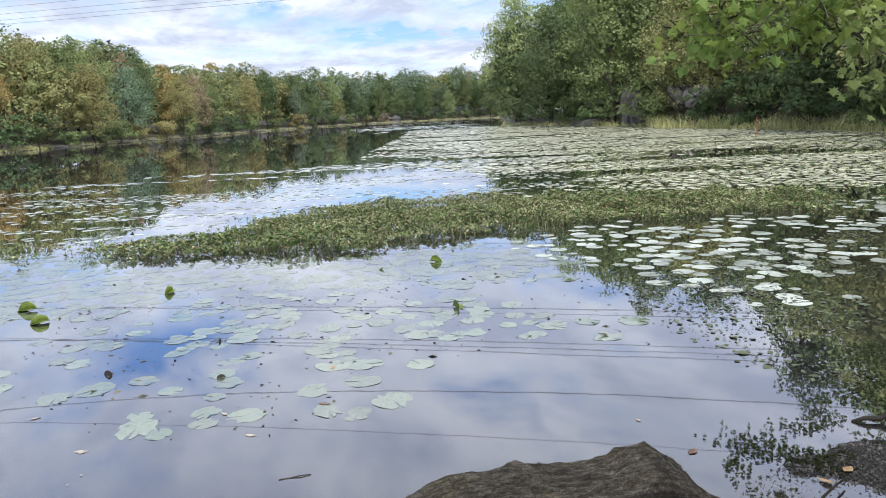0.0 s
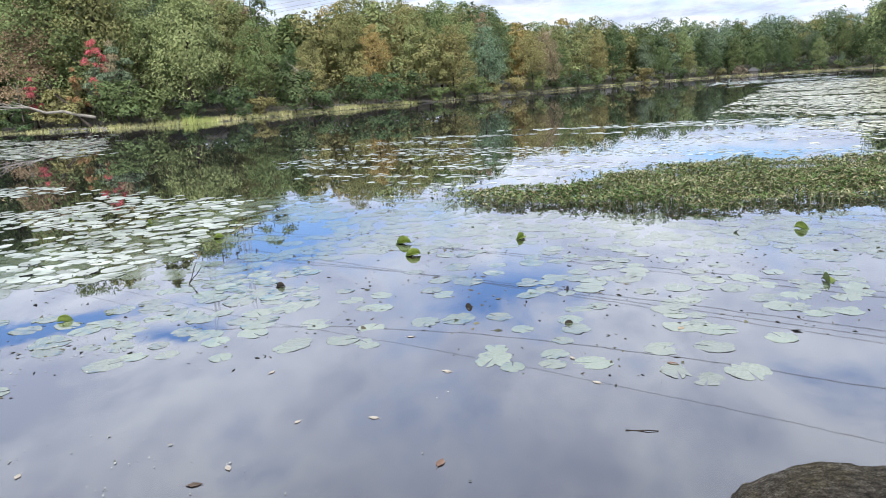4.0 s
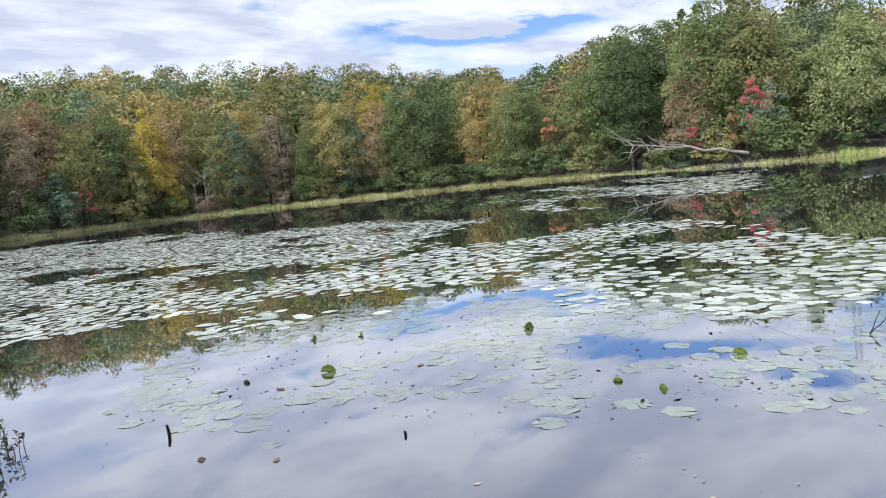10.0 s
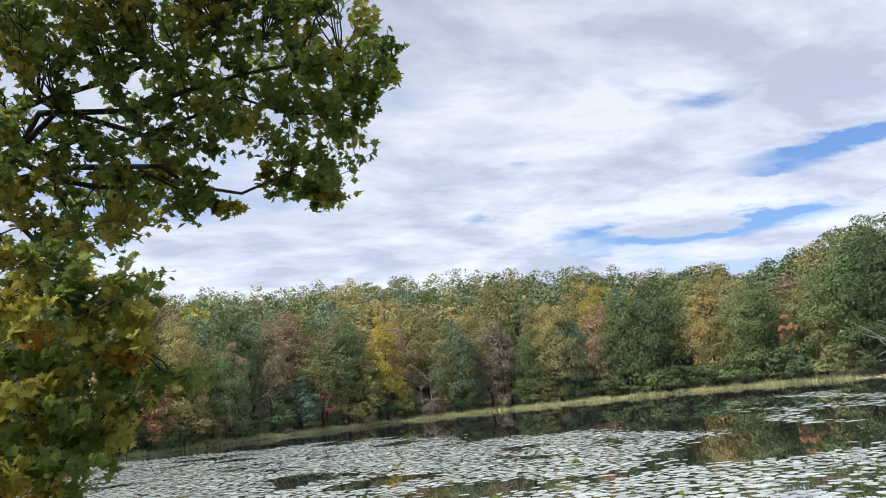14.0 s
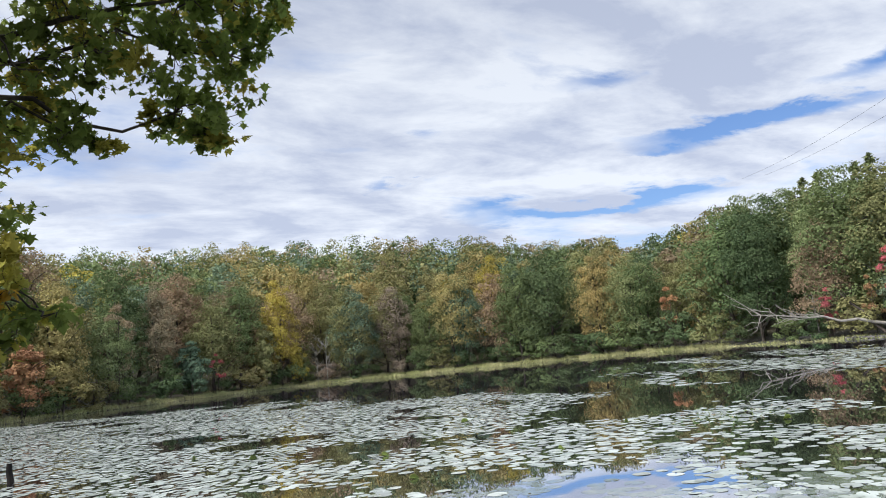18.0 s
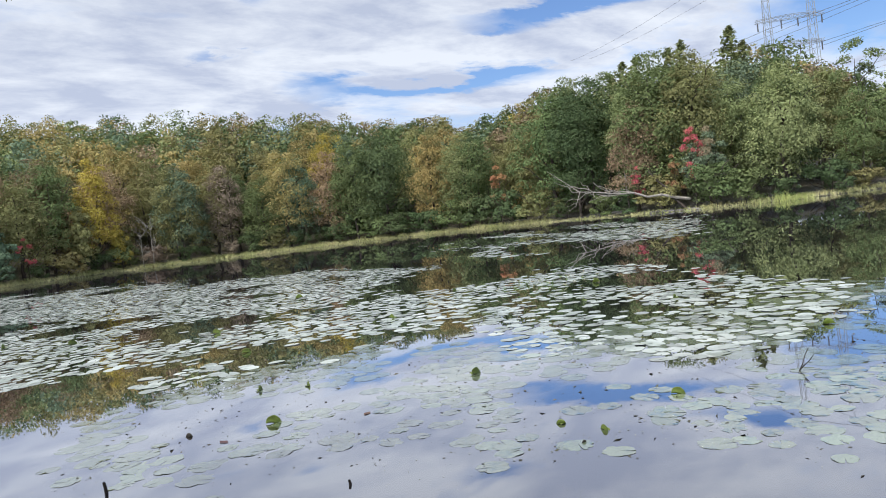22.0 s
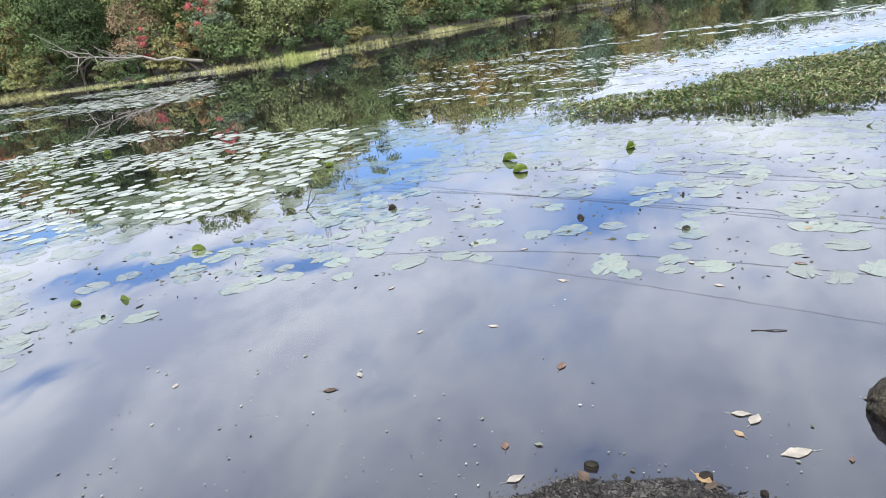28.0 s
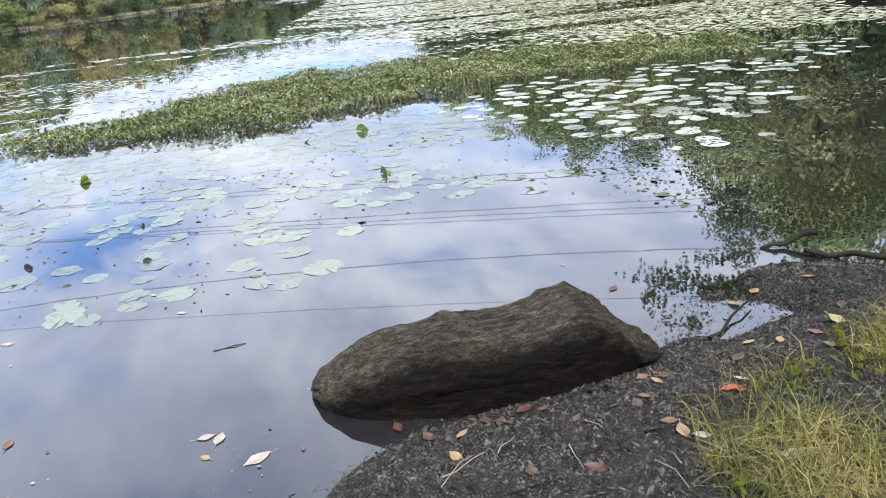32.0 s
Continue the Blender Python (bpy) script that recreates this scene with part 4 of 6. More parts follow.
for rise, o in ((0.166, 0), (0.1745, 3), (0.186, 6), (0.199, 9)):
    foot = az_dir(-14) * (260 + o)
    a, b = foot - ALONG * 560, foot + ALONG * 220
    cable((a.x, a.y, 1.6 + (rise + 0.012) * 260), (b.x, b.y, 1.6 + rise * 260), 0.0, 0.055, "thin distant power cable over the far trees")


# ---- plants on the water ----
def near_pad_material():
    """A pad with a film of water over it, so that it half mirrors the sky."""
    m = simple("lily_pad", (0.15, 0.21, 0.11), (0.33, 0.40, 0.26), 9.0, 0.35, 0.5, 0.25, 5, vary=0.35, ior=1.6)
    t = m.node_tree
    gl = t.nodes.new("ShaderNodeBsdfGlossy")
    gl.inputs["Roughness"].default_value = 0.07
    lw = t.nodes.new("ShaderNodeLayerWeight")
    mul_ = t.nodes.new("ShaderNodeMath")
    mul_.operation, mul_.inputs[1].default_value = "MULTIPLY", 0.80
    t.links.new(lw.outputs["Facing"], mul_.inputs[0])
    ms = t.nodes.new("ShaderNodeMixShader")
    t.links.new(mul_.outputs[0], ms.inputs[0])
    t.links.new(t.nodes["Principled BSDF"].outputs[0], ms.inputs[1])
    t.links.new(gl.outputs[0], ms.inputs[2])
    t.links.new(ms.outputs[0], t.nodes["Material Output"].inputs[0])
    return m


PAD = near_pad_material()
# the sky's sheen on the farther pads is put into this pale colour
SHEEN_PADS = simple("lily_pads", (0.35, 0.40, 0.345), (0.56, 0.60, 0.55), 1.3, 0.26, 0.6, island=0.34, ior=1.9)
LIVE_PAD = simple("fresh_pad", (0.05, 0.085, 0.012), (0.19, 0.25, 0.036), 14, 0.4, 0.5, 0.3, 40)
DARK_LEAF = simple("dark_sodden_leaf", (0.02, 0.018, 0.014), (0.06, 0.05, 0.035), 12, 0.5, 0.4)


def inside(poly, x, y):
    p = np.array(poly)
    q = np.roll(p, -1, 0)
    res = np.zeros(x.shape, bool)
    for (ax, ay), (bx, by) in zip(p, q):
        if ay != by:
            res ^= ((ay > y) != (by > y)) & (x < ax + (y - ay) / (by - ay) * (bx - ax))
    return res


MAT_EDGE = [(-4.75, 9.5), (-3.7, 8.95), (-2.85, 9.15), (-1.05, 8.65), (-0.68, 9.2), (0.82, 9.7), (2.1, 10.35), (3.4, 10.4), (5.2, 10.7), (6.3, 11.6), (5.4, 12.6), (3.9, 12.9), (1.2, 13.4), (-0.5, 13.3), (-1.9, 12.9), (-2.7, 11.7), (-3.3, 10.6), (-4.1, 10.0)]
DENSE = [(-9.5, -0.4), (-9.3, 1.0), (-10.4, 2.3), (-11.6, 4.1), (-9.6, 3.6), (-7.5, 3.6), (-6.0, 4.6), (-6.1, 5.6), (-6.5, 7.1), (-8.2, 8.8), (-10.2, 9.1), (-15.0, 10.0), (-16.9, 8.6), (-16.0, 4.6), (-19.2, 4.2), (-23.7, 7.7), (-33.0, 5.5),
         (-34.0, 0.6), (-47.0, -4.0), (-51.0, -11.0), (-53.5, -20.0), (-58.0, -31.0), (-34, -27), (-22, -15), (-13, -8.4), (-10.2, -6.0), (-8.3, -3.9), (-9.2, -1.9)]
NEARER = [(-9.5, -1.2), (-6.9, -1.5), (-6.1, -1.0), (-5.3, 0.1), (-4.6, 1.2), (-4.1, 1.9), (-3.8, 2.7), (-2.9, 3.3), (-1.7, 3.6), (-0.55, 3.7), (-0.2, 4.0), (0.2, 5.0), (1.2, 5.0), (1.6, 6.6), (0.8, 8.8), (-0.9, 8.3), (-3.6, 8.6), (-5.0, 9.5), (-8.0, 9.0), (-8.5, 3.6), (-10, 2)]
STREAKS = [(-24, 10.5), (-22, 17), (-37, 30), (-46, 30), (-48, 17)]
MIDLEFT = [(-5.0, 10.2), (-3.4, 11.4), (-5.6, 17), (-11.5, 21), (-14, 18), (-9.5, 11.5)]
GLARE = [(-7.0, 12.2), (-4.5, 11.6), (-2.2, 13.6), (3.0, 14.6), (2.4, 22.0), (-3.0, 20.0), (-6.0, 17.2)]
MIDFAR = [(-11, 20.5), (4, 23.5), (6, 28), (-6, 26), (-12, 23)]
PALE_FIELD = [(3.6, 14.2), (6.8, 12.2), (9.5, 13), (15, 22), (22, 32), (26, 44), (20, 66), (8, 90), (0, 80), (-3.5, 52), (-1.5, 33), (1.0, 20)]
RIGHT_PADS = [(0.8, 8.9), (1.6, 6.9), (2.15, 6.3), (2.6, 5.6), (3.5, 5.7), (4.6, 7.2), (8.4, 11.5), (6.4, 11.8), (5.2, 10.6), (2.2, 10.2)]
FAR_STRIP = [(-3, 70), (4, 80), (6, 130), (0, 170), (-14, 150), (-10, 100)]


def scatter(rng, poly, cell, chance, grain, stretch=(1, 1), cut=0.0, fuzz=0.5):
    """Spots in an outline, thinned by a slow noise into drifts and gaps."""
    p = np.array(poly)
    (x0, y0), (x1, y1) = p.min(0), p.max(0)
    gx, gy = np.meshgrid(np.arange(x0, x1, cell), np.arange(y0, y1, cell))
    x = (gx + rng.uniform(-0.5, 0.5, gx.shape) * cell * 1.15).ravel()
    y = (gy + rng.uniform(-0.5, 0.5, gx.shape) * cell * 1.15).ravel()
    far = np.hypot(x, y)
    wx = np.sin(y * 0.9 + 1.7 * np.sin(x * 0.53)) + 0.6 * np.sin(x * 2.3 + 2.1 * np.sin(y * 1.7))
    wy = np.sin(x * 0.8 + 1.9 * np.sin(y * 0.47)) + 0.6 * np.sin(y * 2.7 + 2.3 * np.sin(x * 1.9))
    amp = fuzz * (0.03 * far + 0.04)
    k = inside(poly, x + amp * wx + rng.normal(0, 1, x.shape) * amp, y + amp * wy + rng.normal(0, 1, x.shape) * amp) & (rng.random(x.shape) < chance)
    x, y = x[k], y[k]
    n = np.array([noise.noise(Vector((a * grain * stretch[0], b * grain * stretch[1], 3.3))) for a, b in zip(x, y)])
    k = n > cut + rng.normal(0, 0.10, len(n))
    return x[k], y[k]


def pad_arrays(rng, x, y, r, n=9, lift=0.0003, proud=0.0):
    N = len(x)
    a = np.linspace(0.16, 2 * np.pi - 0.16, n)[None, :] + rng.random(N)[:, None] * 6.283
    rad = r[:, None] * (1 + 0.07 * rng.normal(size=(N, n)) * 0.7)
    tilt = rng.normal(0, 0.002 + proud, (N, 2))
    px, py = np.cos(a) * rad, np.sin(a) * rad
    z0 = lift + rng.uniform(0, 0.0007, N) + proud * r * 1.3 * rng.random(N)
    pz = z0[:, None] + px * tilt[:, :1] + py * tilt[:, 1:] + rng.uniform(0, 0.0008, (N, n)) + proud * r[:, None] * 0.5 * rng.random((N, n))
    V = np.empty((N, n + 1, 3))
    V[:, 0] = np.stack([x, y, z0], 1)
    V[:, 1:, 0], V[:, 1:, 1], V[:, 1:, 2] = x[:, None] + px, y[:, None] + py, np.maximum(pz, 0.0002)
    k = np.arange(N)[:, None, None] * (n + 1)
    tri = np.stack([np.zeros(n - 1, int), np.arange(1, n), np.arange(2, n + 1)], -1)[None]
    return V.reshape(-1, 3), (k + tri).reshape(-1, 3)


def near_pad(seed):
    """A round pad with a slit, a ragged, partly drowned rim and torn bites."""
    rng = np.random.default_rng(seed)
    n, m = 40, 5
    a = np.linspace(0.10, 2 * np.pi - 0.10, n)
    w = rng.uniform(0, 6.28, 5)
    rim = 1 + 0.05 * np.sin(2 * a + w[0]) + 0.04 * np.sin(5 * a + w[1]) + 0.025 * np.sin(11 * a + w[2]) + rng.normal(0, 0.02, n)
    for _ in range(rng.integers(1, 4)):
        c = rng.uniform(0.4, 5.8)
        rim -= rng.uniform(0.1, 0.35) * np.exp(-((a - c) / rng.uniform(0.06, 0.16)) ** 2)
    V = [(0.0, 0.0, 0.02)]
    for j in range(1, m + 1):
        f = j / m
        z = 0.02 + 0.030 * f ** 2 * np.sin(a * 2 + w[3]) + 0.022 * f ** 3 * np.sin(a * 5 + w[4]) + 0.006 * np.sin(a * 13) * f
        V += list(zip(np.cos(a) * rim * f, np.sin(a) * rim * f, z))
    T = [(0, 1 + i, 2 + i) for i in range(n - 1)]
    for j in range(m - 1):
        k = 1 + j * n
        for i in range(n - 1):
            T += [(k + i, k + n + i, k + n + i + 1), (k + i, k + n + i + 1, k + i + 1)]
    return raw_mesh("lily_pad", V, T, PAD, True)


PAD_MESHES = [near_pad(s) for s in range(300, 314)]


def lay_pads():
    rng = np.random.default_rng(61)
    x, y = scatter(rng, NEARER, 0.17, 0.74, 0.9, cut=-0.16)
    thick = rng.random(len(x)) < np.clip((np.hypot(x, y) - 3.0) / 5.0, np.where(x < -3.6, 0.75, 0.30), 1)       # thinner towards the near bank
    x, y = x[thick], y[thick]
    # single pads that stand by themselves at the edge of the open water
    lone = ((-0.55, 3.78), (-0.84, 4.16), (-0.36, 3.95), (-1.74, 3.70), (-1.38, 3.73), (-1.44, 4.12), (-2.26, 4.33), (-2.45, 4.2), (-2.0, 4.45), (1.08, 4.98), (0.62, 5.1), (-0.02, 5.1), (0.06, 5.2), (-0.8, 4.6), (-0.7, 4.7), (-2.1, 5.3), (-1.9, 5.2))
    x, y = np.concatenate([[p[0] for p in lone], x]), np.concatenate([[p[1] for p in lone], y])
    rr = rng.uniform(0.07, 0.13, len(x)) * np.where(x < -4.0, 1.1, 1.0)
    order = np.argsort(np.hypot(x, y))
    for i in order[:300]:
        ob = new("lily_pad", PAD_MESHES[i % len(PAD_MESHES)])
        ob.matrix_basis = pose(float(x[i]), float(y[i]), float(-0.0003 + (i % 9) * 0.0002), rng.normal(0, 0.3), rng.normal(0, 0.3), rng.uniform(0, 360))
        ob.scale = (float(rr[i]), float(rr[i]) * rng.uniform(0.8, 1), 0.036)
        tagged(ob, "pale green lily pad lying flat on the water", "lily pad", "lily pads")
    rest = order[300:]
    sets = [pad_arrays(rng, x[rest], y[rest], rr[rest], 11)]
    for poly, cell, chance, grain, stretch, cut, lo, hi, n in (
            (DENSE, 0.185, 0.90, 0.42, (1, 1), -0.26, 0.065, 0.130, 12), (STREAKS, 0.34, 0.9, 0.22, (0.6, 1.6), 0.02, 0.13, 0.22, 8),
            (MIDLEFT, 0.19, 0.85, 0.42, (0.30, 2.6), 0.0, 0.05, 0.095, 9), (GLARE, 0.20, 0.85, 0.5, (0.4, 2.2), -0.06, 0.035, 0.085, 9), (MIDFAR, 0.28, 0.85, 0.3, (0.35, 2.0), 0.02, 0.10, 0.18, 8),
            (RIGHT_PADS, 0.21, 0.70, 0.8, (1, 1), -0.14, 0.05, 0.125, 12), (FAR_STRIP, 0.8, 0.8, 0.06, (1, 1.5), 0.05, 0.3, 0.6, 7)):
        px, py = scatter(rng, poly, cell, chance, grain, stretch, cut)
        sets.append(pad_arrays(rng, px, py, rng.uniform(lo, hi, len(px)), n, proud=0.010 if poly is RIGHT_PADS else 0.020))
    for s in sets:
        tagged(new("lily_pads", raw_mesh("lily_pads", *s, PAD if s is sets[0] else SHEEN_PADS, True)), "dense floating lily pads, pale green, covering the pond", "lily pads", kind="stuff")
    px, py = scatter(rng, PALE_FIELD, 0.155, 0.94, 0.30, (0.35, 2.4), -0.27, fuzz=1.6)
    far = np.hypot(px, py)
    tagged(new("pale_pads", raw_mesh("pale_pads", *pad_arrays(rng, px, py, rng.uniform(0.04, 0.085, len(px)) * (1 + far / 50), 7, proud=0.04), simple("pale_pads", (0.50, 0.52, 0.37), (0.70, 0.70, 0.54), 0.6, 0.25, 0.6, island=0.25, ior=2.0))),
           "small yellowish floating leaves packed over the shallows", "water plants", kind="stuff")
    # torn bits of pad and drowned leaf between the pads
    x, y = scatter(rng, NEARER, 0.075, 0.22, 1.4, cut=-0.05)
    up = np.tile((0.0, 0.0, 1.0), (len(x), 1)) + rng.normal(0, 0.25, (len(x), 3))
    C = np.stack([x, y, np.full(len(x), 0.0015)], 1)
    tagged(new("pad_scraps", raw_mesh("pad_scraps", *diamonds(C, up, rng.gamma(1.8, 0.0036, len(x)) + 0.003, rng, 1.6), simple("pad_scraps", (0.02, 0.018, 0.014), (0.13, 0.12, 0.07), 2.5, 0.5, 0.4, island=0.6))),
           "dark scraps of rotted pad and leaf afloat between the pads", "water plants", kind="stuff")


lay_pads()


def weed_material():
    m, t, b = material("water_weed", 0.5, 0.35)
    g = t.nodes.new("ShaderNodeNewGeometry")
    big = noise_tex(t, 0.5, 3, 0.5)
    add = t.nodes.new("ShaderNodeMath")
    add.operation = "ADD"
    mul = t.nodes.new("ShaderNodeMath")
    mul.operation, mul.inputs[1].default_value = "MULTIPLY", 0.70
    t.links.new(g.outputs["Random Per Island"], mul.inputs[0])
    t.links.new(mul.outputs[0], add.inputs[0])
    mul2 = t.nodes.new("ShaderNodeMath")
    mul2.operation, mul2.inputs[1].default_value = "MULTIPLY", 0.60
    t.links.new(big, mul2.inputs[0])
    t.links.new(mul2.outputs[0], add.inputs[1])
    t.links.new(ramp_of(t, add.outputs[0], (0.22, (0.040, 0.085, 0.018)), (0.46, (0.105, 0.195, 0.05)), (0.62, (0.16, 0.215, 0.07)), (0.76, (0.19, 0.135, 0.07)), (0.98, (0.46, 0.46, 0.28))), b.inputs["Base Color"])
    return m


WEED = weed_material()


def weed(rng, x, y, h, leaf, per):
    """Upright stems with narrow leaves held out to all sides."""
    n = len(x)
    X, Y, H = np.repeat(x, per), np.repeat(y, per), np.repeat(h, per)
    f = rng.uniform(0.25, 1.0, n * per)
    a = rng.random(n * per) * 6.283
    out = leaf * rng.uniform(0.3, 1.0, n * per)
    C = np.stack([X + np.cos(a) * out, Y + np.sin(a) * out, np.maximum(H * f, 0.006)], 1)
    N = np.stack([np.cos(a) * 0.5, np.sin(a) * 0.5, np.ones(n * per)], 1) + rng.normal(0, 0.35, (n * per, 3))
    N /= np.linalg.norm(N, axis=1, keepdims=True)
    V1, F1 = diamonds(C, N, leaf * 0.70 * rng.uniform(0.5, 1.1, n * per), rng, 1.5)
    V2, F2 = blades(rng, x, y, np.zeros(n), h * 1.05, 0.3, np.full(n, 0.004))
    return joined([(V1, F1), (V2, F2)])


def whorls(rng, x, y, h, leaf, per):
    """Leafy shoots: a fan of long leaves round each tip, a few lower down."""
    n = len(x)
    X, Y, H = np.repeat(x, per), np.repeat(y, per), np.repeat(h, per)
    a = rng.random(n * per) * 6.283
    top = rng.random(n * per) < 0.7
    f = np.where(top, rng.uniform(0.86, 1.0, n * per), rng.uniform(0.3, 0.86, n * per))
    L = leaf * rng.uniform(0.55, 1.2, n * per)
    rise = rng.uniform(-0.15, 0.95, n * per)
    ca, sa = np.cos(a), np.sin(a)
    base = np.stack([X, Y, H * f], 1)
    out = np.stack([ca, sa, rise], 1) * L[:, None]
    side = np.stack([-sa, ca, rng.uniform(-0.4, 0.4, n * per)], 1) * (L * rng.uniform(0.16, 0.26, n * per))[:, None]
    mid = base + out * 0.55
    V = np.stack([base, mid + side, base + out - np.array((0, 0, 1)) * (L * 0.18)[:, None], mid - side], 1)
    V[:, :, 2] = np.maximum(V[:, :, 2], 0.004)
    stems = blades(rng, x, y, np.zeros(n), h, 0.25, np.full(n, 0.004))
    return joined([(V.reshape(-1, 3), np.arange(4 * n * per).reshape(-1, 4)), stems])


def weed_island():
    rng = np.random.default_rng(71)
    x, y = scatter(rng, MAT_EDGE, 0.062, 0.92, 0.9, cut=-0.55)
    edge = np.array([np.hypot(*(np.array(MAT_EDGE) - (a, b)).T).min() for a, b in zip(x, y)])
    lump = np.array([0.5 + 0.9 * noise.noise(Vector((a * 1.7, b * 1.7, 1.0))) + 0.5 * noise.noise(Vector((a * 4.5, b * 4.5, 6.0))) for a, b in zip(x, y)])
    h = (0.06 + 0.15 * np.clip(lump, 0, 1.1) + rng.uniform(-0.02, 0.04, len(x))) * np.clip(edge / 0.8, 0.5, 1)
    tagged(new("water_weed", raw_mesh("water_weed", *whorls(rng, x, y, h, 0.047, 15), WEED)), "thick floating island of leafy green and brown waterweed", "water plants", kind="stuff")
    # thinner sprigs on its tips and over the shallows beyond
    P = []
    for poly, cell, chance, grain, cut in (([(-6.0, 9.6), (-4.4, 9.0), (-3.6, 8.7), (-3.6, 10.4), (-4.6, 10.6)], 0.16, 0.5, 0.9, 0.0), ([(4.5, 10.2), (7.5, 10.8), (9.5, 13), (6.5, 13.6), (4.5, 13.2)], 0.13, 0.55, 0.7, -0.1),
                                           ([(2.5, 14), (9, 13), (19, 24), (14, 34), (5, 28)], 0.22, 0.6, 0.35, -0.02), ([(-13, 5.5), (-12.2, 8.2), (-14.5, 8.6), (-16, 6.4)], 0.16, 0.45, 0.6, 0.0)):
        P.append(scatter(rng, poly, cell, chance, grain, cut=cut))
    x, y = (np.concatenate(k) for k in zip(*P))
    far = np.hypot(x, y)
    h = rng.uniform(0.02, 0.14, len(x))
    tagged(new("water_sprigs", raw_mesh("water_sprigs", *weed(rng, x, y, h, 0.036, 5), WEED)), "scattered green sprigs standing out of the shallow water", "water plants", kind="stuff")
    # crumbs of leaf lying on the dark water under the overhanging trees
    x, y = scatter(rng, [(1.9, 3.9), (4.4, 4.4), (7.5, 8.5), (6.4, 9.6), (3.6, 8.2), (1.6, 6.6), (1.5, 5.0)], 0.035, 0.55, 1.1, cut=0.0)
    up = np.tile((0.0, 0.0, 1.0), (len(x), 1)) + rng.normal(0, 0.12, (len(x), 3))
    C = np.stack([x, y, np.full(len(x), 0.003)], 1)
    tagged(new("floating_bits", raw_mesh("floating_bits", *diamonds(C, up, rng.gamma(2.2, 0.0055, len(x)) + 0.003, rng), simple("floating_bits", (0.035, 0.045, 0.022), (0.13, 0.15, 0.085), 1.5, 0.4, 0.5, island=0.5))),
           "crumbs of pondweed and leaf floating on the dark shallows", "water plants", kind="stuff")


weed_island()


def curled_pad(x, y, s, turn, mat=LIVE_PAD, label="curled green lily pad standing up from the water"):
    """A pad folded like a shell, on its stalk."""
    bm = bmesh.new()
    n, m = 11, 7
    grid = []
    for i in range(n):
        u = -1 + 2 * i / (n - 1)               # along the fold
        half = math.sqrt(max(1 - u * u, 0.0)) * 0.9 + 0.02
        row = []
        for j in range(2 * m - 1):
            v = (j - m + 1) / (m - 1) * half
            tilt = radians(14) if v < 0 else radians(118 - 30 * v)
            row.append(bm.verts.new((s * 0.62 * u, s * 0.62 * abs(v) * math.cos(tilt) * (-1 if v < 0 else 1) * 0.9, s * (0.05 + 0.10 * (1 + u) + 0.62 * abs(v) * math.sin(tilt) + 0.03 * math.sin(4 * u + 3 * v)))))
        grid.append(row)
    for i in range(n - 1):
        for j in range(2 * m - 2):
            bm.faces.new([grid[i][j], grid[i + 1][j], grid[i + 1][j + 1], grid[i][j + 1]]).smooth = True
    bmesh.ops.remove_doubles(bm, verts=bm.verts, dist=1e-5)
    bmesh.ops.solidify(bm, geom=bm.faces[:], thickness=s * 0.025)
    ob = part("curled_lily_pad", bm, mat, None)
    ob.matrix_basis = pose(x, y, -0.012, 0, 0, turn)
    tagged(ob, label, "lily pad", "curled lily pads")


for k, (x, y, s) in enumerate(((-3.89, 6.46, 0.15), (-3.53, 6.0, 0.13), (-2.77, 6.94, 0.12), (0.04, 5.92, 0.12), (-0.15, 7.9, 0.13), (-4.75, 2.46, 0.075), (-5.16, 3.42, 0.09), (-6.87, 0.37, 0.11), (-7.21, 2.48, 0.11),
                               (-8.43, 0.41, 0.09), (-8.2, 0.9, 0.08), (-5.1, 2.3, 0.06), (4.3, 12.0, 0.2), (-9.6, 6.8, 0.1), (-10.8, 5.9, 0.12), (-12.6, 3.1, 0.12), (-14.5, 0.2, 0.13), (-11.4, 0.5, 0.11), (-16.5, -2.5, 0.15), (-8.1, 6.9, 0.1), (-6.3, 6.3, 0.1), (-19.5, 2.5, 0.17), (-13.0, 7.5, 0.13), (-15.3, 5.3, 0.13), (-17.8, -4.0, 0.15))):
    curled_pad(x, y, s * (0.95 if x > -5 else 1.05), 37 * k % 360)
for k, (x, y, s) in enumerate(((-4.11, 4.70, 0.09), (-7.0, -0.35, 0.07), (-4.6, 2.2, 0.05), (-2.3, 4.6, 0.07), (-1.5, 4.45, 0.06), (-1.75, 5.25, 0.06))):
    curled_pad(x, y, s * 0.85, 53 * k, DARK_LEAF, "dark withered lily pad curled up on the water")


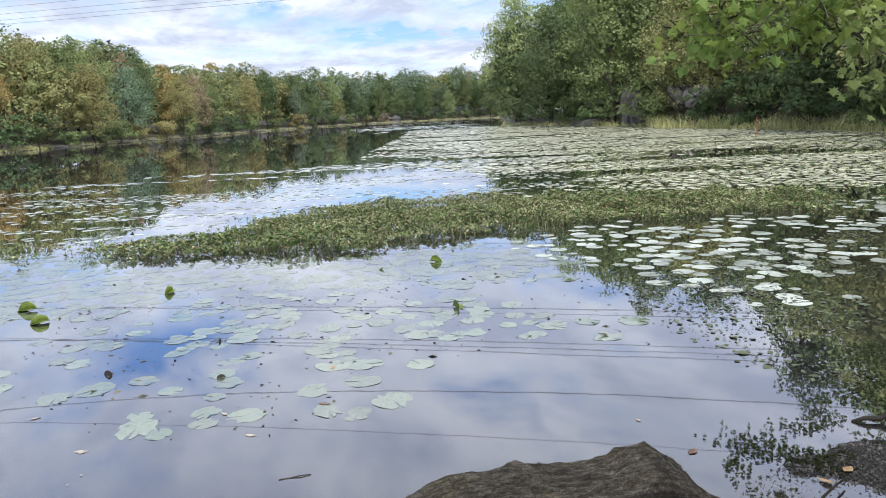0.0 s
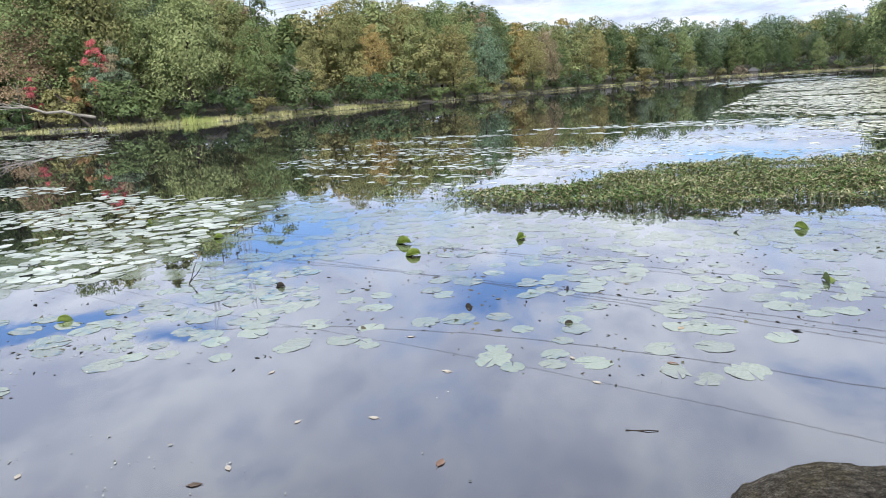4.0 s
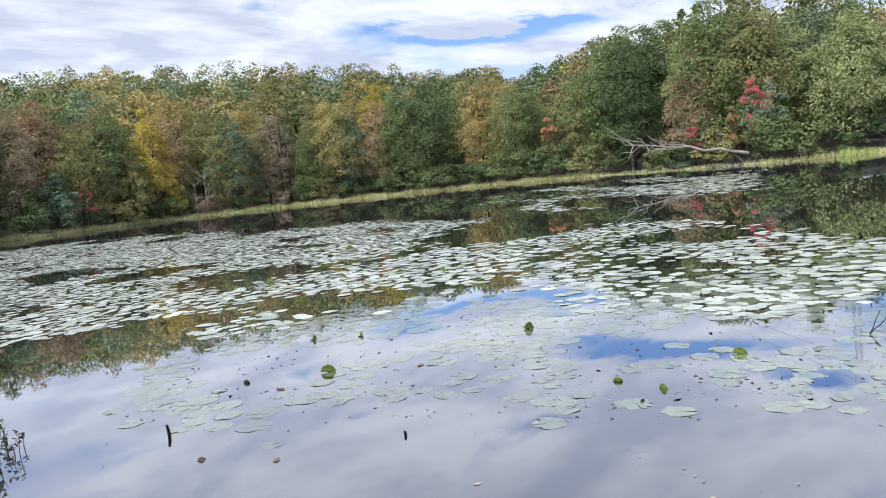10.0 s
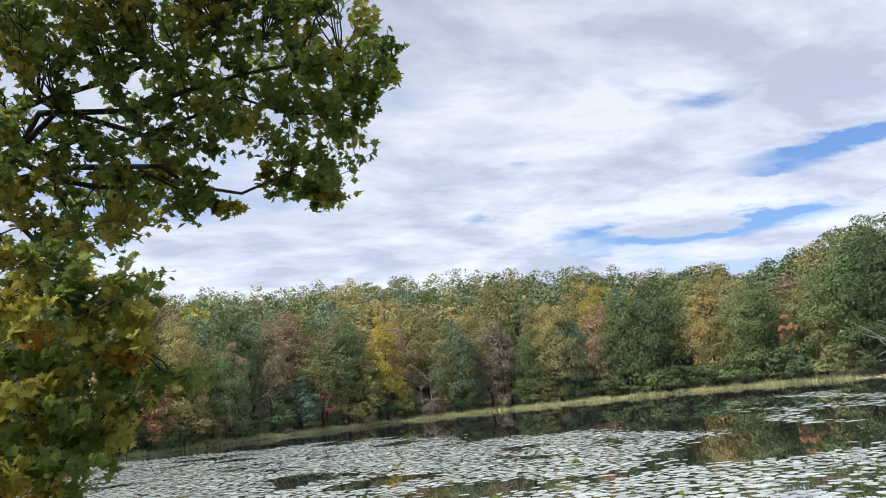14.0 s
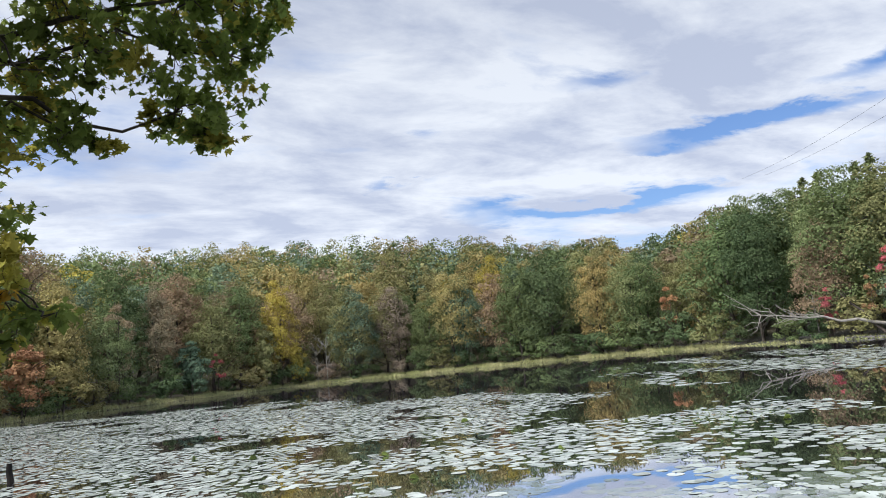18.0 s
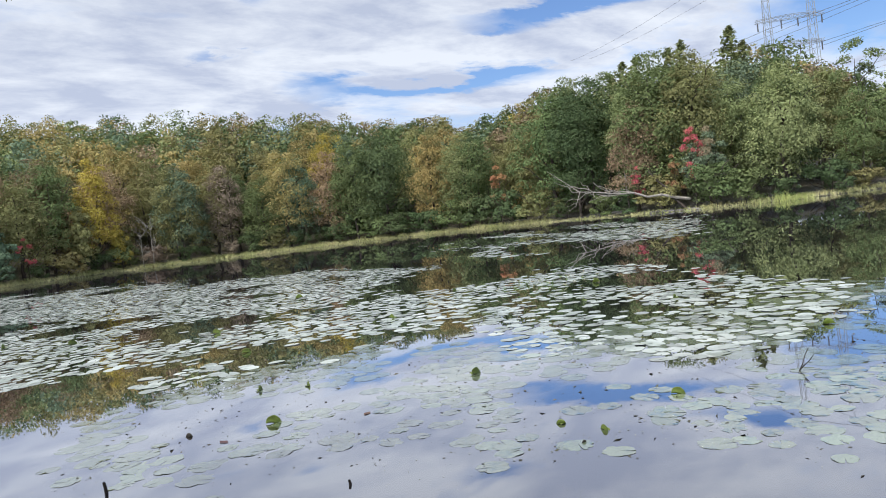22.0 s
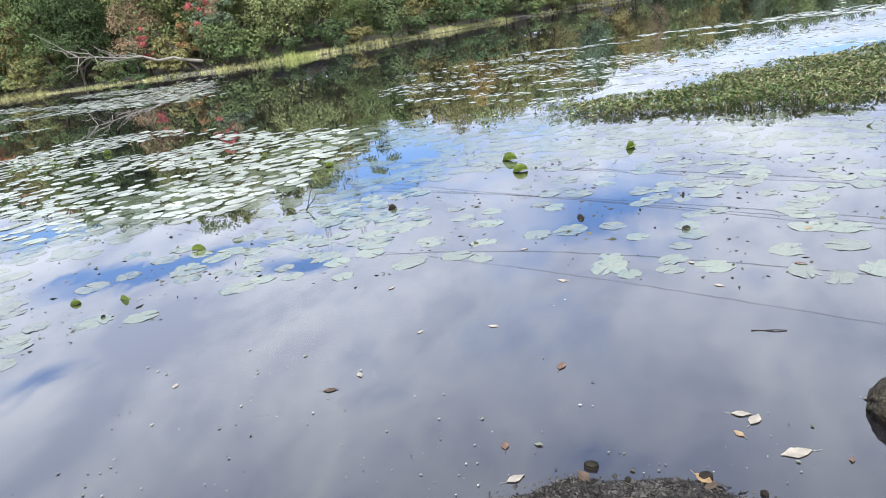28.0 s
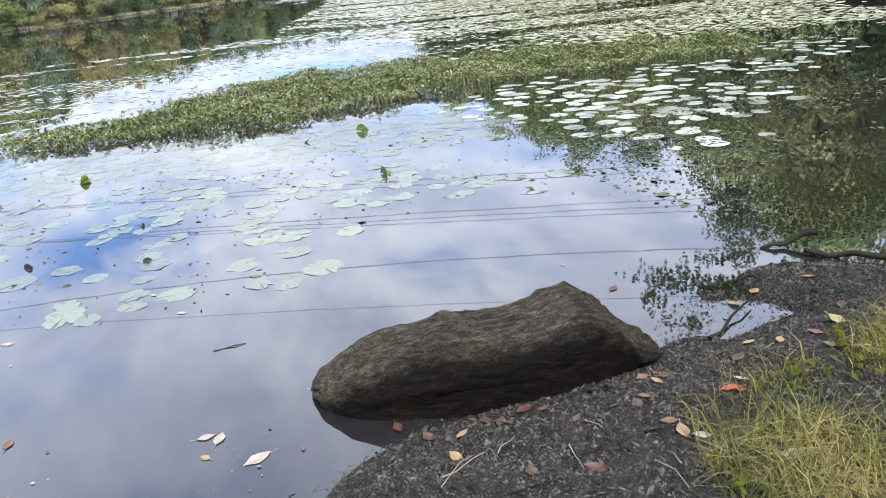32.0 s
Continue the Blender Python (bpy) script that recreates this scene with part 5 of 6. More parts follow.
# ---- the near bank ----
def boulder_material():
    m, t, b = material("wet_boulder", 0.8, 0.16)
    lay = noise_tex(t, 30, 8, 0.70, stretch=(0.5, 1.2, 1.8))
    grain = noise_tex(t, 120, 6, 0.75)
    big = noise_tex(t, 4.5, 8, 0.7)
    col = ramp_of(t, lay, (0.34, (0.06, 0.054, 0.045)), (0.50, (0.15, 0.132, 0.105)), (0.66, (0.34, 0.31, 0.265)))
    stain = ramp_of(t, big, (0.36, (0.45, 0.43, 0.42)), (0.5, (1, 1, 1)), (0.68, (0.9, 0.85, 0.58)))
    col = blend(t, "MULTIPLY", 0.9, col, stain)
    speck = ramp_of(t, grain, (0.38, (0.12, 0.12, 0.12)), (0.5, (0.5, 0.5, 0.5)), (0.62, (0.9, 0.9, 0.9)))
    col = blend(t, "OVERLAY", 0.75, col, speck)
    # the steep landward face is darkened by wet black algae and painted-in shade, with a ragged upper edge
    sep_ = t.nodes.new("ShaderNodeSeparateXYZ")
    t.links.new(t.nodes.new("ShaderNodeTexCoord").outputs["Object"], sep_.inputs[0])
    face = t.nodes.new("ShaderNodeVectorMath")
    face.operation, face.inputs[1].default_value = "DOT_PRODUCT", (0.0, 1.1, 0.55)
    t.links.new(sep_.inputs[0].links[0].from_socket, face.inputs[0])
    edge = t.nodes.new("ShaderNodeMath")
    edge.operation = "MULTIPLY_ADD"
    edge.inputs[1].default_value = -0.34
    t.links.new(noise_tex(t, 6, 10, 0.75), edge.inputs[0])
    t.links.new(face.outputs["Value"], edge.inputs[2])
    film_and_shade = t.nodes.new("ShaderNodeMapRange")
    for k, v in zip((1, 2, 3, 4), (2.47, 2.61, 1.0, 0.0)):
        film_and_shade.inputs[k].default_value = v
    t.links.new(edge.outputs[0], film_and_shade.inputs[0])
    t.links.new(blend(t, "MULTIPLY", film_and_shade.outputs[0], col, (0.11, 0.10, 0.085)), b.inputs["Base Color"])
    h = t.nodes.new("ShaderNodeMath")
    h.operation = "ADD"
    t.links.new(lay, h.inputs[0])
    t.links.new(grain, h.inputs[1])
    bump(t, b, h.outputs[0], 1.0, 0.09)
    return m


def shore_boulder():
    """The long whale-backed stone half in the water."""
    S = (0.0, 0.03, 0.10, 0.22, 0.36, 0.50, 0.64, 0.76, 0.84, 0.90, 0.96, 1.0)
    TOP = (0.05, 0.105, 0.15, 0.20, 0.225, 0.215, 0.235, 0.285, 0.235, 0.12, 0.06, 0.03)
    FRONT = (2.54, 2.44, 2.35, 2.29, 2.27, 2.27, 2.27, 2.30, 2.33, 2.37, 2.42, 2.48)
    BACK = (2.62, 2.70, 2.78, 2.84, 2.88, 2.89, 2.88, 2.86, 2.83, 2.78, 2.70, 2.58)
    RIDGE = (0.4, 0.45, 0.5, 0.60, 0.68, 0.74, 0.78, 0.84, 0.90, 0.88, 0.8, 0.7)
    n, m = 300, 150
    V, F = [], []
    for i in range(n + 1):
        s = i / n
        x = -0.325 + 1.40 * s
        top, fr, bk, rd = (float(np.interp(s, S, q)) for q in (TOP, FRONT, BACK, RIDGE))
        zr, span = top * rd, bk - fr
        Y = (fr + 0.02, fr + 0.006, fr - 0.008, fr - 0.012, fr + 0.025, fr + 0.10 * span / 0.5, fr + 0.22 * span / 0.5, fr + 0.36 * span / 0.5, bk - 0.06, bk, bk)
        Z = (-0.12, 0.0, zr * 0.7, zr, zr + 0.4 * (top - zr), zr + 0.78 * (top - zr), top, top * 0.95, top * 0.6, 0.0, -0.12)
        U = np.linspace(0, 1, len(Y))
        for j in range(m + 1):
            u = j / m
            y, z = float(np.interp(u, U, Y)), float(np.interp(u, U, Z))
            nx = max(-1, min(1, (0.27 - u) * 5))          # how far the surface faces forward
            p = Vector((x, y, z))
            q = Vector((x * 1.5, y * 3.5 + x * 0.5, z * 5 + x * 0.6))
            bed = Vector((x * 5, y * 22 + x * 3, z * 30 + x * 5))
            w = 0.030 * noise.noise(p * 4) + 0.020 * noise.noise(p * 8.5) + 0.010 * noise.noise(p * 19) + 0.012 * noise.noise(q * 5) + 0.006 * noise.noise(bed) + 0.005 * noise.noise(bed * 2.3) + 0.006 * abs(noise.noise(p * 14)) + 0.004 * noise.noise(p * 40)
            # the split beds: long uneven ledges along the stone
            lay = z * 17 + y * 9 - x * 2.4 + 1.5 * noise.noise(p * 2.6) + 0.5 * noise.noise(p * 9)
            w += (0.013 - 0.012 * max(nx, 0)) * ((lay - math.floor(lay)) ** 1.6 - 0.4) * (0.55 + 0.9 * noise.noise(p * 5 + Vector((4, 4, 4))))
            crack = 0.012 * math.exp(-((z - (0.105 + 0.10 * (x - 0.2) + 0.03 * noise.noise(Vector((x * 4, 0, 0))))) / 0.007) ** 2) * (nx > 0.0) * (0.15 < x < 0.72)
            V.append((x + w * 0.4, y - (w - crack) * nx, z + w * (1 - abs(nx) * 0.5)))
    for i in range(n):
        for j in range(m):
            k = i * (m + 1) + j
            F.append((k, k + 1, k + m + 2, k + m + 1))
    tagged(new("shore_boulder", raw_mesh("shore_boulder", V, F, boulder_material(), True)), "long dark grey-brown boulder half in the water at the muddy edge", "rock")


shore_boulder()

LEAF_TONES = {
    "tan": simple("dry_leaf_tan", (0.30, 0.20, 0.12), (0.46, 0.35, 0.24), 20, 0.6, 0.3, 0.3, 60),
    "pale": simple("dry_leaf_pale", (0.34, 0.305, 0.26), (0.52, 0.475, 0.41), 20, 0.6, 0.3, 0.3, 60),
    "rust": simple("dry_leaf_rust", (0.15, 0.09, 0.07), (0.27, 0.175, 0.13), 20, 0.6, 0.3, 0.3, 60),
    "dark red": simple("wet_leaf_red", (0.07, 0.028, 0.027), (0.15, 0.07, 0.062), 20, 0.4, 0.5, 0.3, 60),
    "orange": simple("dry_leaf_orange", (0.28, 0.18, 0.09), (0.42, 0.30, 0.17), 20, 0.6, 0.3, 0.3, 60),
    "brown": simple("sodden_leaf_brown", (0.07, 0.05, 0.035), (0.16, 0.11, 0.08), 20, 0.5, 0.4, 0.3, 60),
    "scarlet": simple("leaf_scarlet", (0.42, 0.05, 0.05), (0.58, 0.13, 0.11), 20, 0.5, 0.4),
    "yellow": simple("leaf_yellow", (0.30, 0.26, 0.13), (0.44, 0.38, 0.21), 20, 0.6, 0.3),
}


def leaf_mesh(name, length, width, curl, mat, seed):
    """A pointed leaf with a folded midrib, a stalk and a curled blade."""
    rng = random.Random(seed)
    n = 9
    V, F = [], []
    for i in range(n + 1):
        f = i / n
        w = width * math.sin(math.pi * min(1, f * 1.02 + 0.02)) ** 0.8 * (1 + rng.uniform(-0.12, 0.12)) * (0.62 + 0.5 * math.sin(math.pi * f ** 0.8))
        x = length * (f - 0.5)
        zc = curl * length * (2 * f - 1) ** 2 * 0.35
        lift = curl * w * 0.55 + 0.002
        V += [(x, -w / 2, zc + lift + rng.uniform(0, 0.002)), (x, 0, zc), (x, w / 2, zc + lift * 0.8)]
    for i in range(n):
        k = i * 3
        F += [(k, k + 3, k + 4, k + 1), (k + 1, k + 4, k + 5, k + 2)]
    k = len(V)
    V += [(-length / 2, -0.001, 0), (-length / 2, 0.001, 0), (-length * 0.8, 0.001 + length * 0.06, 0.004), (-length * 0.8, -0.001 + length * 0.06, 0.004)]
    F.append((k, k + 1, k + 2, k + 3))
    return raw_mesh(name, V, F, mat, True)


LEAF_MESHES = {}


def drop_leaf(x, y, tone, size, turn, floating=False, z=None, tip=0.0):
    key = (tone, round(size * 0.80, 2), floating)
    if key not in LEAF_MESHES:
        LEAF_MESHES[key] = leaf_mesh("fallen_leaf", size * 0.80, size * 0.38, 0.03 if floating else 0.11, LEAF_TONES[tone], len(LEAF_MESHES))
    ob = new("fallen_leaf", LEAF_MESHES[key])
    zz = (0.0008 if floating else max(ground_z(x, y), 0) + 0.006) if z is None else z
    ob.matrix_basis = pose(x, y, zz, tip, tip * 0.6, turn)
    where = "floating on the water" if floating else "lying on the wet mud"
    tagged(ob, f"{tone} fallen leaf {where}", "leaf", "fallen leaves")


for k, (x, y, tone, s) in enumerate(((-0.71, 2.36, "pale", 0.09), (-0.66, 2.34, "pale", 0.10), (-0.69, 2.23, "tan", 0.06), (-0.50, 2.18, "pale", 0.13), (-0.34, 2.20, "rust", 0.04), (-0.32, 2.60, "pale", 0.06),
                                     (-1.30, 1.71, "pale", 0.09), (-1.43, 1.87, "rust", 0.07), (-2.0, 2.78, "pale", 0.07), (-2.34, 2.61, "pale", 0.05), (-2.35, 2.13, "pale", 0.08), (-2.39, 1.97, "brown", 0.09),
                                     (-1.49, 2.50, "rust", 0.09), (-1.08, 3.55, "pale", 0.07), (-1.90, 3.43, "pale", 0.05), (-3.21, 1.73, "pale", 0.06), (-5.18, -0.66, "rust", 0.13), (-4.38, -0.57, "tan", 0.12),
                                     (-6.54, 1.15, "rust", 0.14), (-6.57, -0.08, "dark red", 0.15), (-3.93, 0.80, "pale", 0.06), (-0.75, 3.94, "rust", 0.09), (1.10, 3.17, "rust", 0.09), (0.94, 3.54, "pale", 0.05),
                                     (-1.92, 3.44, "pale", 0.07), (-0.80, 4.55, "tan", 0.08), (-1.3, 3.85, "pale", 0.08), (-2.4, 3.9, "pale", 0.07), (-2.9, 3.1, "pale", 0.08), (-4.9, -0.2, "tan", 0.1), (-3.3, 0.6, "pale", 0.05), (-3.6, 1.0, "pale", 0.05))):
    drop_leaf(x, y, tone, s, 67 * k + 15, True)
for k, (x, y, tone, s) in enumerate(((0.22, 2.11, "tan", 0.075), (0.18, 1.95, "orange", 0.085), (0.45, 2.19, "dark red", 0.09), (0.0, 2.24, "dark red", 0.08), (0.31, 2.17, "dark red", 0.06), (0.82, 2.06, "brown", 0.08), (0.87, 1.91, "rust", 0.075),
                                     (0.88, 1.82, "tan", 0.10), (0.93, 1.79, "pale", 0.08), (0.90, 1.66, "rust", 0.13), (0.57, 1.72, "dark red", 0.09), (1.50, 2.37, "tan", 0.08), (1.64, 2.36, "rust", 0.09), (1.68, 2.91, "orange", 0.10), (1.55, 2.84, "orange", 0.10),
                                     (0.92, 2.29, "rust", 0.08), (0.95, 2.21, "tan", 0.07), (1.0, 2.27, "brown", 0.07), (0.39, 1.76, "brown", 0.07), (1.14, 2.05, "scarlet", 0.09), (1.17, 2.03, "scarlet", 0.06), (1.97, 2.96, "orange", 0.09), (0.36, 2.13, "brown", 0.07),
                                     (0.86, 2.10, "rust", 0.06), (0.60, 2.02, "brown", 0.06), (1.22, 2.12, "pale", 0.07), (1.3, 2.3, "brown", 0.1), (0.1, 2.14, "brown", 0.07), (0.52, 2.17, "brown", 0.05), (1.75, 2.4, "yellow", 0.11), (1.42, 2.45, "yellow", 0.08),
                                     (1.05, 1.75, "brown", 0.12), (1.12, 1.62, "pale", 0.11), (1.0, 1.55, "dark red", 0.12), (-0.73, 1.93, "orange", 0.09), (-0.70, 1.90, "brown", 0.07), (-1.09, 1.80, "brown", 0.09), (1.9, 2.6, "brown", 0.1), (1.6, 2.2, "yellow", 0.07))):
    drop_leaf(x, y, tone, s, 83 * k + 40, tip=(k % 5 - 2) * 5)
drop_leaf(0.70, 2.21, "tan", 0.10, 115, z=ground_z(0.70, 2.21) + 0.03, tip=38)
drop_leaf(0.77, 2.21, "tan", 0.09, 80, z=ground_z(0.77, 2.21) + 0.03, tip=42)


def stick(name, points, r0, r1, mat, label, category="stick", sides=6):
    v, f = tube(points, np.linspace(r0, r1, len(points)), sides)
    tagged(new(name, raw_mesh(name, v, f, mat, True)), label, category)


WET_WOOD = simple("wet_dark_wood", (0.014, 0.012, 0.010), (0.045, 0.037, 0.03), 10, 0.6, 0.15, 0.5, 30, (1, 1, 0.3))
rs = np.random.default_rng(91)
stick("log", bent((2.12, 3.25, 0.035), (3.05, 2.72, 0.05), rs, 0.022, 9), 0.013, 0.024, WET_WOOD, "dark waterlogged log lying at the water's edge", "log", 10)
stick("branch_stub", bent((1.98, 3.42, 0.0), (2.26, 3.37, 0.075), rs, 0.045, 5), 0.009, 0.021, WET_WOOD, "dark broken branch stub beside the log", "stick", 8)
stick("stick", bent((-5.84, -0.91, -0.05), (-5.85, -0.92, 0.08), rs, 0.02, 3), 0.014, 0.010, WET_WOOD, "black stick standing upright out of the water")
stick("stick", bent((-4.88, 0.63, -0.03), (-4.87, 0.62, 0.03), rs, 0.03, 3), 0.016, 0.008, WET_WOOD, "short black stub poking out of the water")
stick("stump_post", bent((-17.3, -7.66, -0.1), (-17.3, -7.68, 0.42), rs, 0.02, 3), 0.075, 0.055, WET_WOOD, "weathered post standing in the lily pads", "post", 8)
stick("stick", bent((-0.82, 3.06, 0.001), (-0.68, 3.10, 0.002), rs, 0.02, 3), 0.004, 0.002, WET_WOOD, "thin dark twig floating on the water")
stick("stick", bent((1.30, 2.55, 0.02), (1.62, 2.82, 0.03), rs, 0.03, 4), 0.008, 0.004, WET_WOOD, "dark twig lying in the wet mud")
stick("reed_stalk", bent((14.0, 33, 0), (14.0, 33, 0.9), rs, 0.02, 3), 0.02, 0.012, simple("rusty_reed", (0.3, 0.10, 0.04), (0.42, 0.16, 0.07), 8), "rusty dry reed stalk standing in the shallows", "reed")
stick("water_stalk", bent((-5.02, 4.55, 0), (-5.05, 4.7, 0.17), rs, 0.03, 3), 0.005, 0.003, WET_WOOD, "thin bare stalk standing in the water", "stalk")
stick("water_stalk", bent((-5.02, 4.55, 0), (-4.90, 4.6, 0.15), rs, 0.03, 3), 0.005, 0.003, WET_WOOD, "thin bare stalk leaning in the water", "stalk")
for k in range(22):
    x, y = rs.uniform(0.0, 1.5), rs.uniform(1.5, 2.25)
    a, L = rs.uniform(0, 6.28), rs.uniform(0.06, 0.2)
    z = max(ground_z(x, y), 0) + 0.012
    stick("twig", bent((x, y, z), (x + L * math.cos(a), y + L * math.sin(a), max(ground_z(x + L * math.cos(a), y + L * math.sin(a)), 0) + 0.012), rs, 0.05, 3), 0.0025, 0.0012,
          PALE_BARK if k % 3 == 0 else WET_WOOD, "thin dry twig on the mud" if k % 3 == 0 else "thin dark twig on the mud", "twig", 4)


def mud_bits():
    """Crumbs of mud, grit, bark and rotted leaf on the bank and just under the edge."""
    rng = np.random.default_rng(95)
    n = 46000
    x, y = rng.uniform(-1.7, 2.7, n * 3), rng.uniform(1.1, 3.2, n * 3)
    d = lake_distance(x, y)
    k = np.nonzero((d > -0.04) & (d < 1.2))[0][:n]
    x, y, d = x[k], y[k], d[k]
    z = np.maximum(ground_height(x, y), -0.004)
    N = rng.normal(0, 0.5, (len(x), 3)) + np.array((0, 0, 1))
    N /= np.linalg.norm(N, axis=1, keepdims=True)
    s = rng.gamma(1.5, 0.0019, len(x)) + 0.0015
    C = np.stack([x, y, z + s * 0.3], 1)
    flat = diamonds(C[::2], N[::2], s[::2] * 0.85, rng, 2.0)
    tagged(new("leaf_mould", raw_mesh("leaf_mould", *flat, simple("leaf_mould", (0.034, 0.031, 0.029), (0.105, 0.095, 0.087), 15, 0.5, 0.4, island=0.45))), "crumbled wet leaf mould over the black mud", "debris", kind="stuff")
    base = np.array(((1, 0, -0.3), (-0.5, 0.85, -0.3), (-0.5, -0.85, -0.3), (0, 0, 0.8)))
    tri = np.array(((0, 1, 3), (1, 2, 3), (2, 0, 3)))
    c, q = C[1::2], s[1::2]
    a = rng.random(len(c)) * 6.283
    R = np.stack([np.stack([np.cos(a), -np.sin(a), 0 * a], 1), np.stack([np.sin(a), np.cos(a), 0 * a], 1), np.stack([0 * a, 0 * a, 1 + 0 * a], 1)], 1)
    V = np.einsum("nij,kj->nki", R, base) * q[:, None, None] * rng.uniform(0.7, 1.3, (len(c), 4, 1)) + c[:, None, :]
    F = (np.arange(len(c))[:, None, None] * 4 + tri[None]).reshape(-1, 3)
    tagged(new("mud_crumbs", raw_mesh("mud_crumbs", V.reshape(-1, 3), F, simple("mud_crumbs", (0.040, 0.038, 0.037), (0.15, 0.142, 0.135), 15, 0.45, 0.5, island=0.55))), "grit and crumbs of black mud on the bank", "debris", kind="stuff")
    # specks of duckweed and rotted leaf floating over the dark shallows
    x, y = rng.uniform(-6.5, -0.4, 5200), rng.uniform(-1.6, 3.2, 5200)
    drift = np.array([noise.noise(Vector((a * 0.9, b * 0.9, 8))) + 0.5 * noise.noise(Vector((a * 2.7, b * 2.7, 3))) for a, b in zip(x, y)])
    k = (lake_distance(x, y) < -0.05) & (drift > rng.uniform(-0.05, 0.35, len(x)))
    C = np.stack([x[k], y[k], np.full(k.sum(), 0.004)], 1)
    up = np.tile((0.0, 0.0, 1.0), (len(C), 1)) + rng.normal(0, 0.05, (len(C), 3))
    tagged(new("floating_specks", raw_mesh("floating_specks", *diamonds(C, up, rng.gamma(2, 0.0018, len(C)) + 0.0012, rng), simple("floating_specks", (0.07, 0.08, 0.05), (0.46, 0.47, 0.42), 3, 0.5, 0.3, island=0.6))), "specks of duckweed and rotted leaf afloat near the bank", "debris", kind="stuff")


mud_bits()
for k, (x, y, s) in enumerate(((-1.09, 1.87, 0.055), (-0.73, 1.95, 0.05), (-0.95, 1.84, 0.03), (-0.55, 1.93, 0.03), (1.75, 2.62, 0.05), (1.58, 2.5, 0.04))):
    boulder("mud_clod", x, y, 0.004, s * 0.5, s * 0.4, s * 0.3, 50 + k, "lump of black mud at the water's edge", WET_WOOD, 40 * k, 2)


def grass_bank():
    rng = np.random.default_rng(97)
    poly = [(0.86, 1.50), (1.0, 1.85), (1.22, 2.08), (1.45, 2.18), (1.75, 2.25), (2.3, 2.35), (3.2, 2.2), (3.4, 0.6), (1.4, 0.7), (1.0, 1.1)]
    x, y = scatter(rng, poly, 0.0092, 0.9, 2.6, cut=-0.26)
    h = rng.uniform(0.04, 0.15, len(x)) * (0.6 + 0.9 * rng.random(len(x)))
    V, F = blades(rng, x, y, ground_height(x, y), h, 0.9, rng.uniform(0.0009, 0.0021, len(x)))
    tagged(new("bank_grass", raw_mesh("bank_grass", V, F, GRASS)), "tussocks of yellowing green grass on the bank", "grass", kind="stuff")
    x, y = scatter(rng, [(0.86, 1.70), (1.05, 1.72), (1.30, 2.10), (2.2, 2.30), (2.2, 2.1), (1.3, 1.85), (1.0, 1.5)], 0.06, 0.6, 2.0, cut=-0.2)
    V, F = weed(rng, x, y, rng.uniform(0.03, 0.09, len(x)), 0.018, 8)
    g = ground_height(x, y)
    V[: len(x) * 8 * 4, 2] += np.repeat(g, 8 * 4)
    V[len(x) * 8 * 4:, 2] += np.repeat(g, 6)
    ob = new("bank_herbs", raw_mesh("bank_herbs", V, F, NEAR_LEAVES))
    ob.color = (0.20, 0.24, 0.04, 1)
    tagged(ob, "low yellow-green seedlings at the edge of the grass", "plants", kind="stuff")


grass_bank()


def water_plant(poly, cell, chance, h, leaf, per, label, seed, cut=0.0, grain=2.0):
    rng = np.random.default_rng(seed)
    x, y = scatter(rng, poly, cell, chance, grain, cut=cut)
    hh = rng.uniform(0.2, 1.0, len(x)) * h
    ob = new("marsh_plants", raw_mesh("marsh_plants", *weed(rng, x, y, hh, leaf, per), NEAR_LEAVES))
    ob.color = (0.060, 0.080, 0.032, 1)
    tagged(ob, label, "plants", kind="stuff")


water_plant([(1.15, 3.15), (1.2, 2.75), (1.45, 2.68), (1.75, 2.95), (2.0, 3.3), (1.75, 3.5), (1.45, 3.3)], 0.020, 0.80, 0.035, 0.0075, 14, "leafy green marsh plants in the wet mud", 101, 0.08, 4.0)
water_plant([(1.2, 3.22), (1.24, 3.2), (1.24, 3.26), (1.2, 3.27)], 0.025, 0.9, 0.12, 0.012, 12, "sprig of marsh plant standing in the water", 102, -1)
water_plant([(2.0, 3.3), (3.2, 3.6), (3.6, 4.6), (2.6, 4.6), (1.9, 3.7)], 0.03, 0.7, 0.02, 0.010, 9, "mat of small green leaves over the dark shallows", 103, -0.2)
water_plant([(-8.2, -4.4), (-7.4, -2.9), (-6.3, -1.9), (-5.6, -2.0), (-6.6, -3.2), (-7.6, -4.4)], 0.075, 0.8, 0.22, 0.022, 12, "dark marsh plants along the near bank", 104, -0.2)
water_plant([(-4.9, -1.4), (-4.3, -0.7), (-3.4, 0.1), (-3.2, -0.2), (-4.2, -1.2)], 0.14, 0.5, 0.05, 0.03, 8, "dark sprigs in the shallows by the bank", 105, 0.0)

# ---- overhanging maples ----
MAPLE = [(0, 0), (0.10, 0.22), (0.42, 0.16), (0.30, 0.36), (0.62, 0.56), (0.30, 0.58), (0.26, 0.70), (0.0, 1.0), (-0.26, 0.70), (-0.30, 0.58), (-0.62, 0.56), (-0.30, 0.36), (-0.42, 0.16), (-0.10, 0.22)]


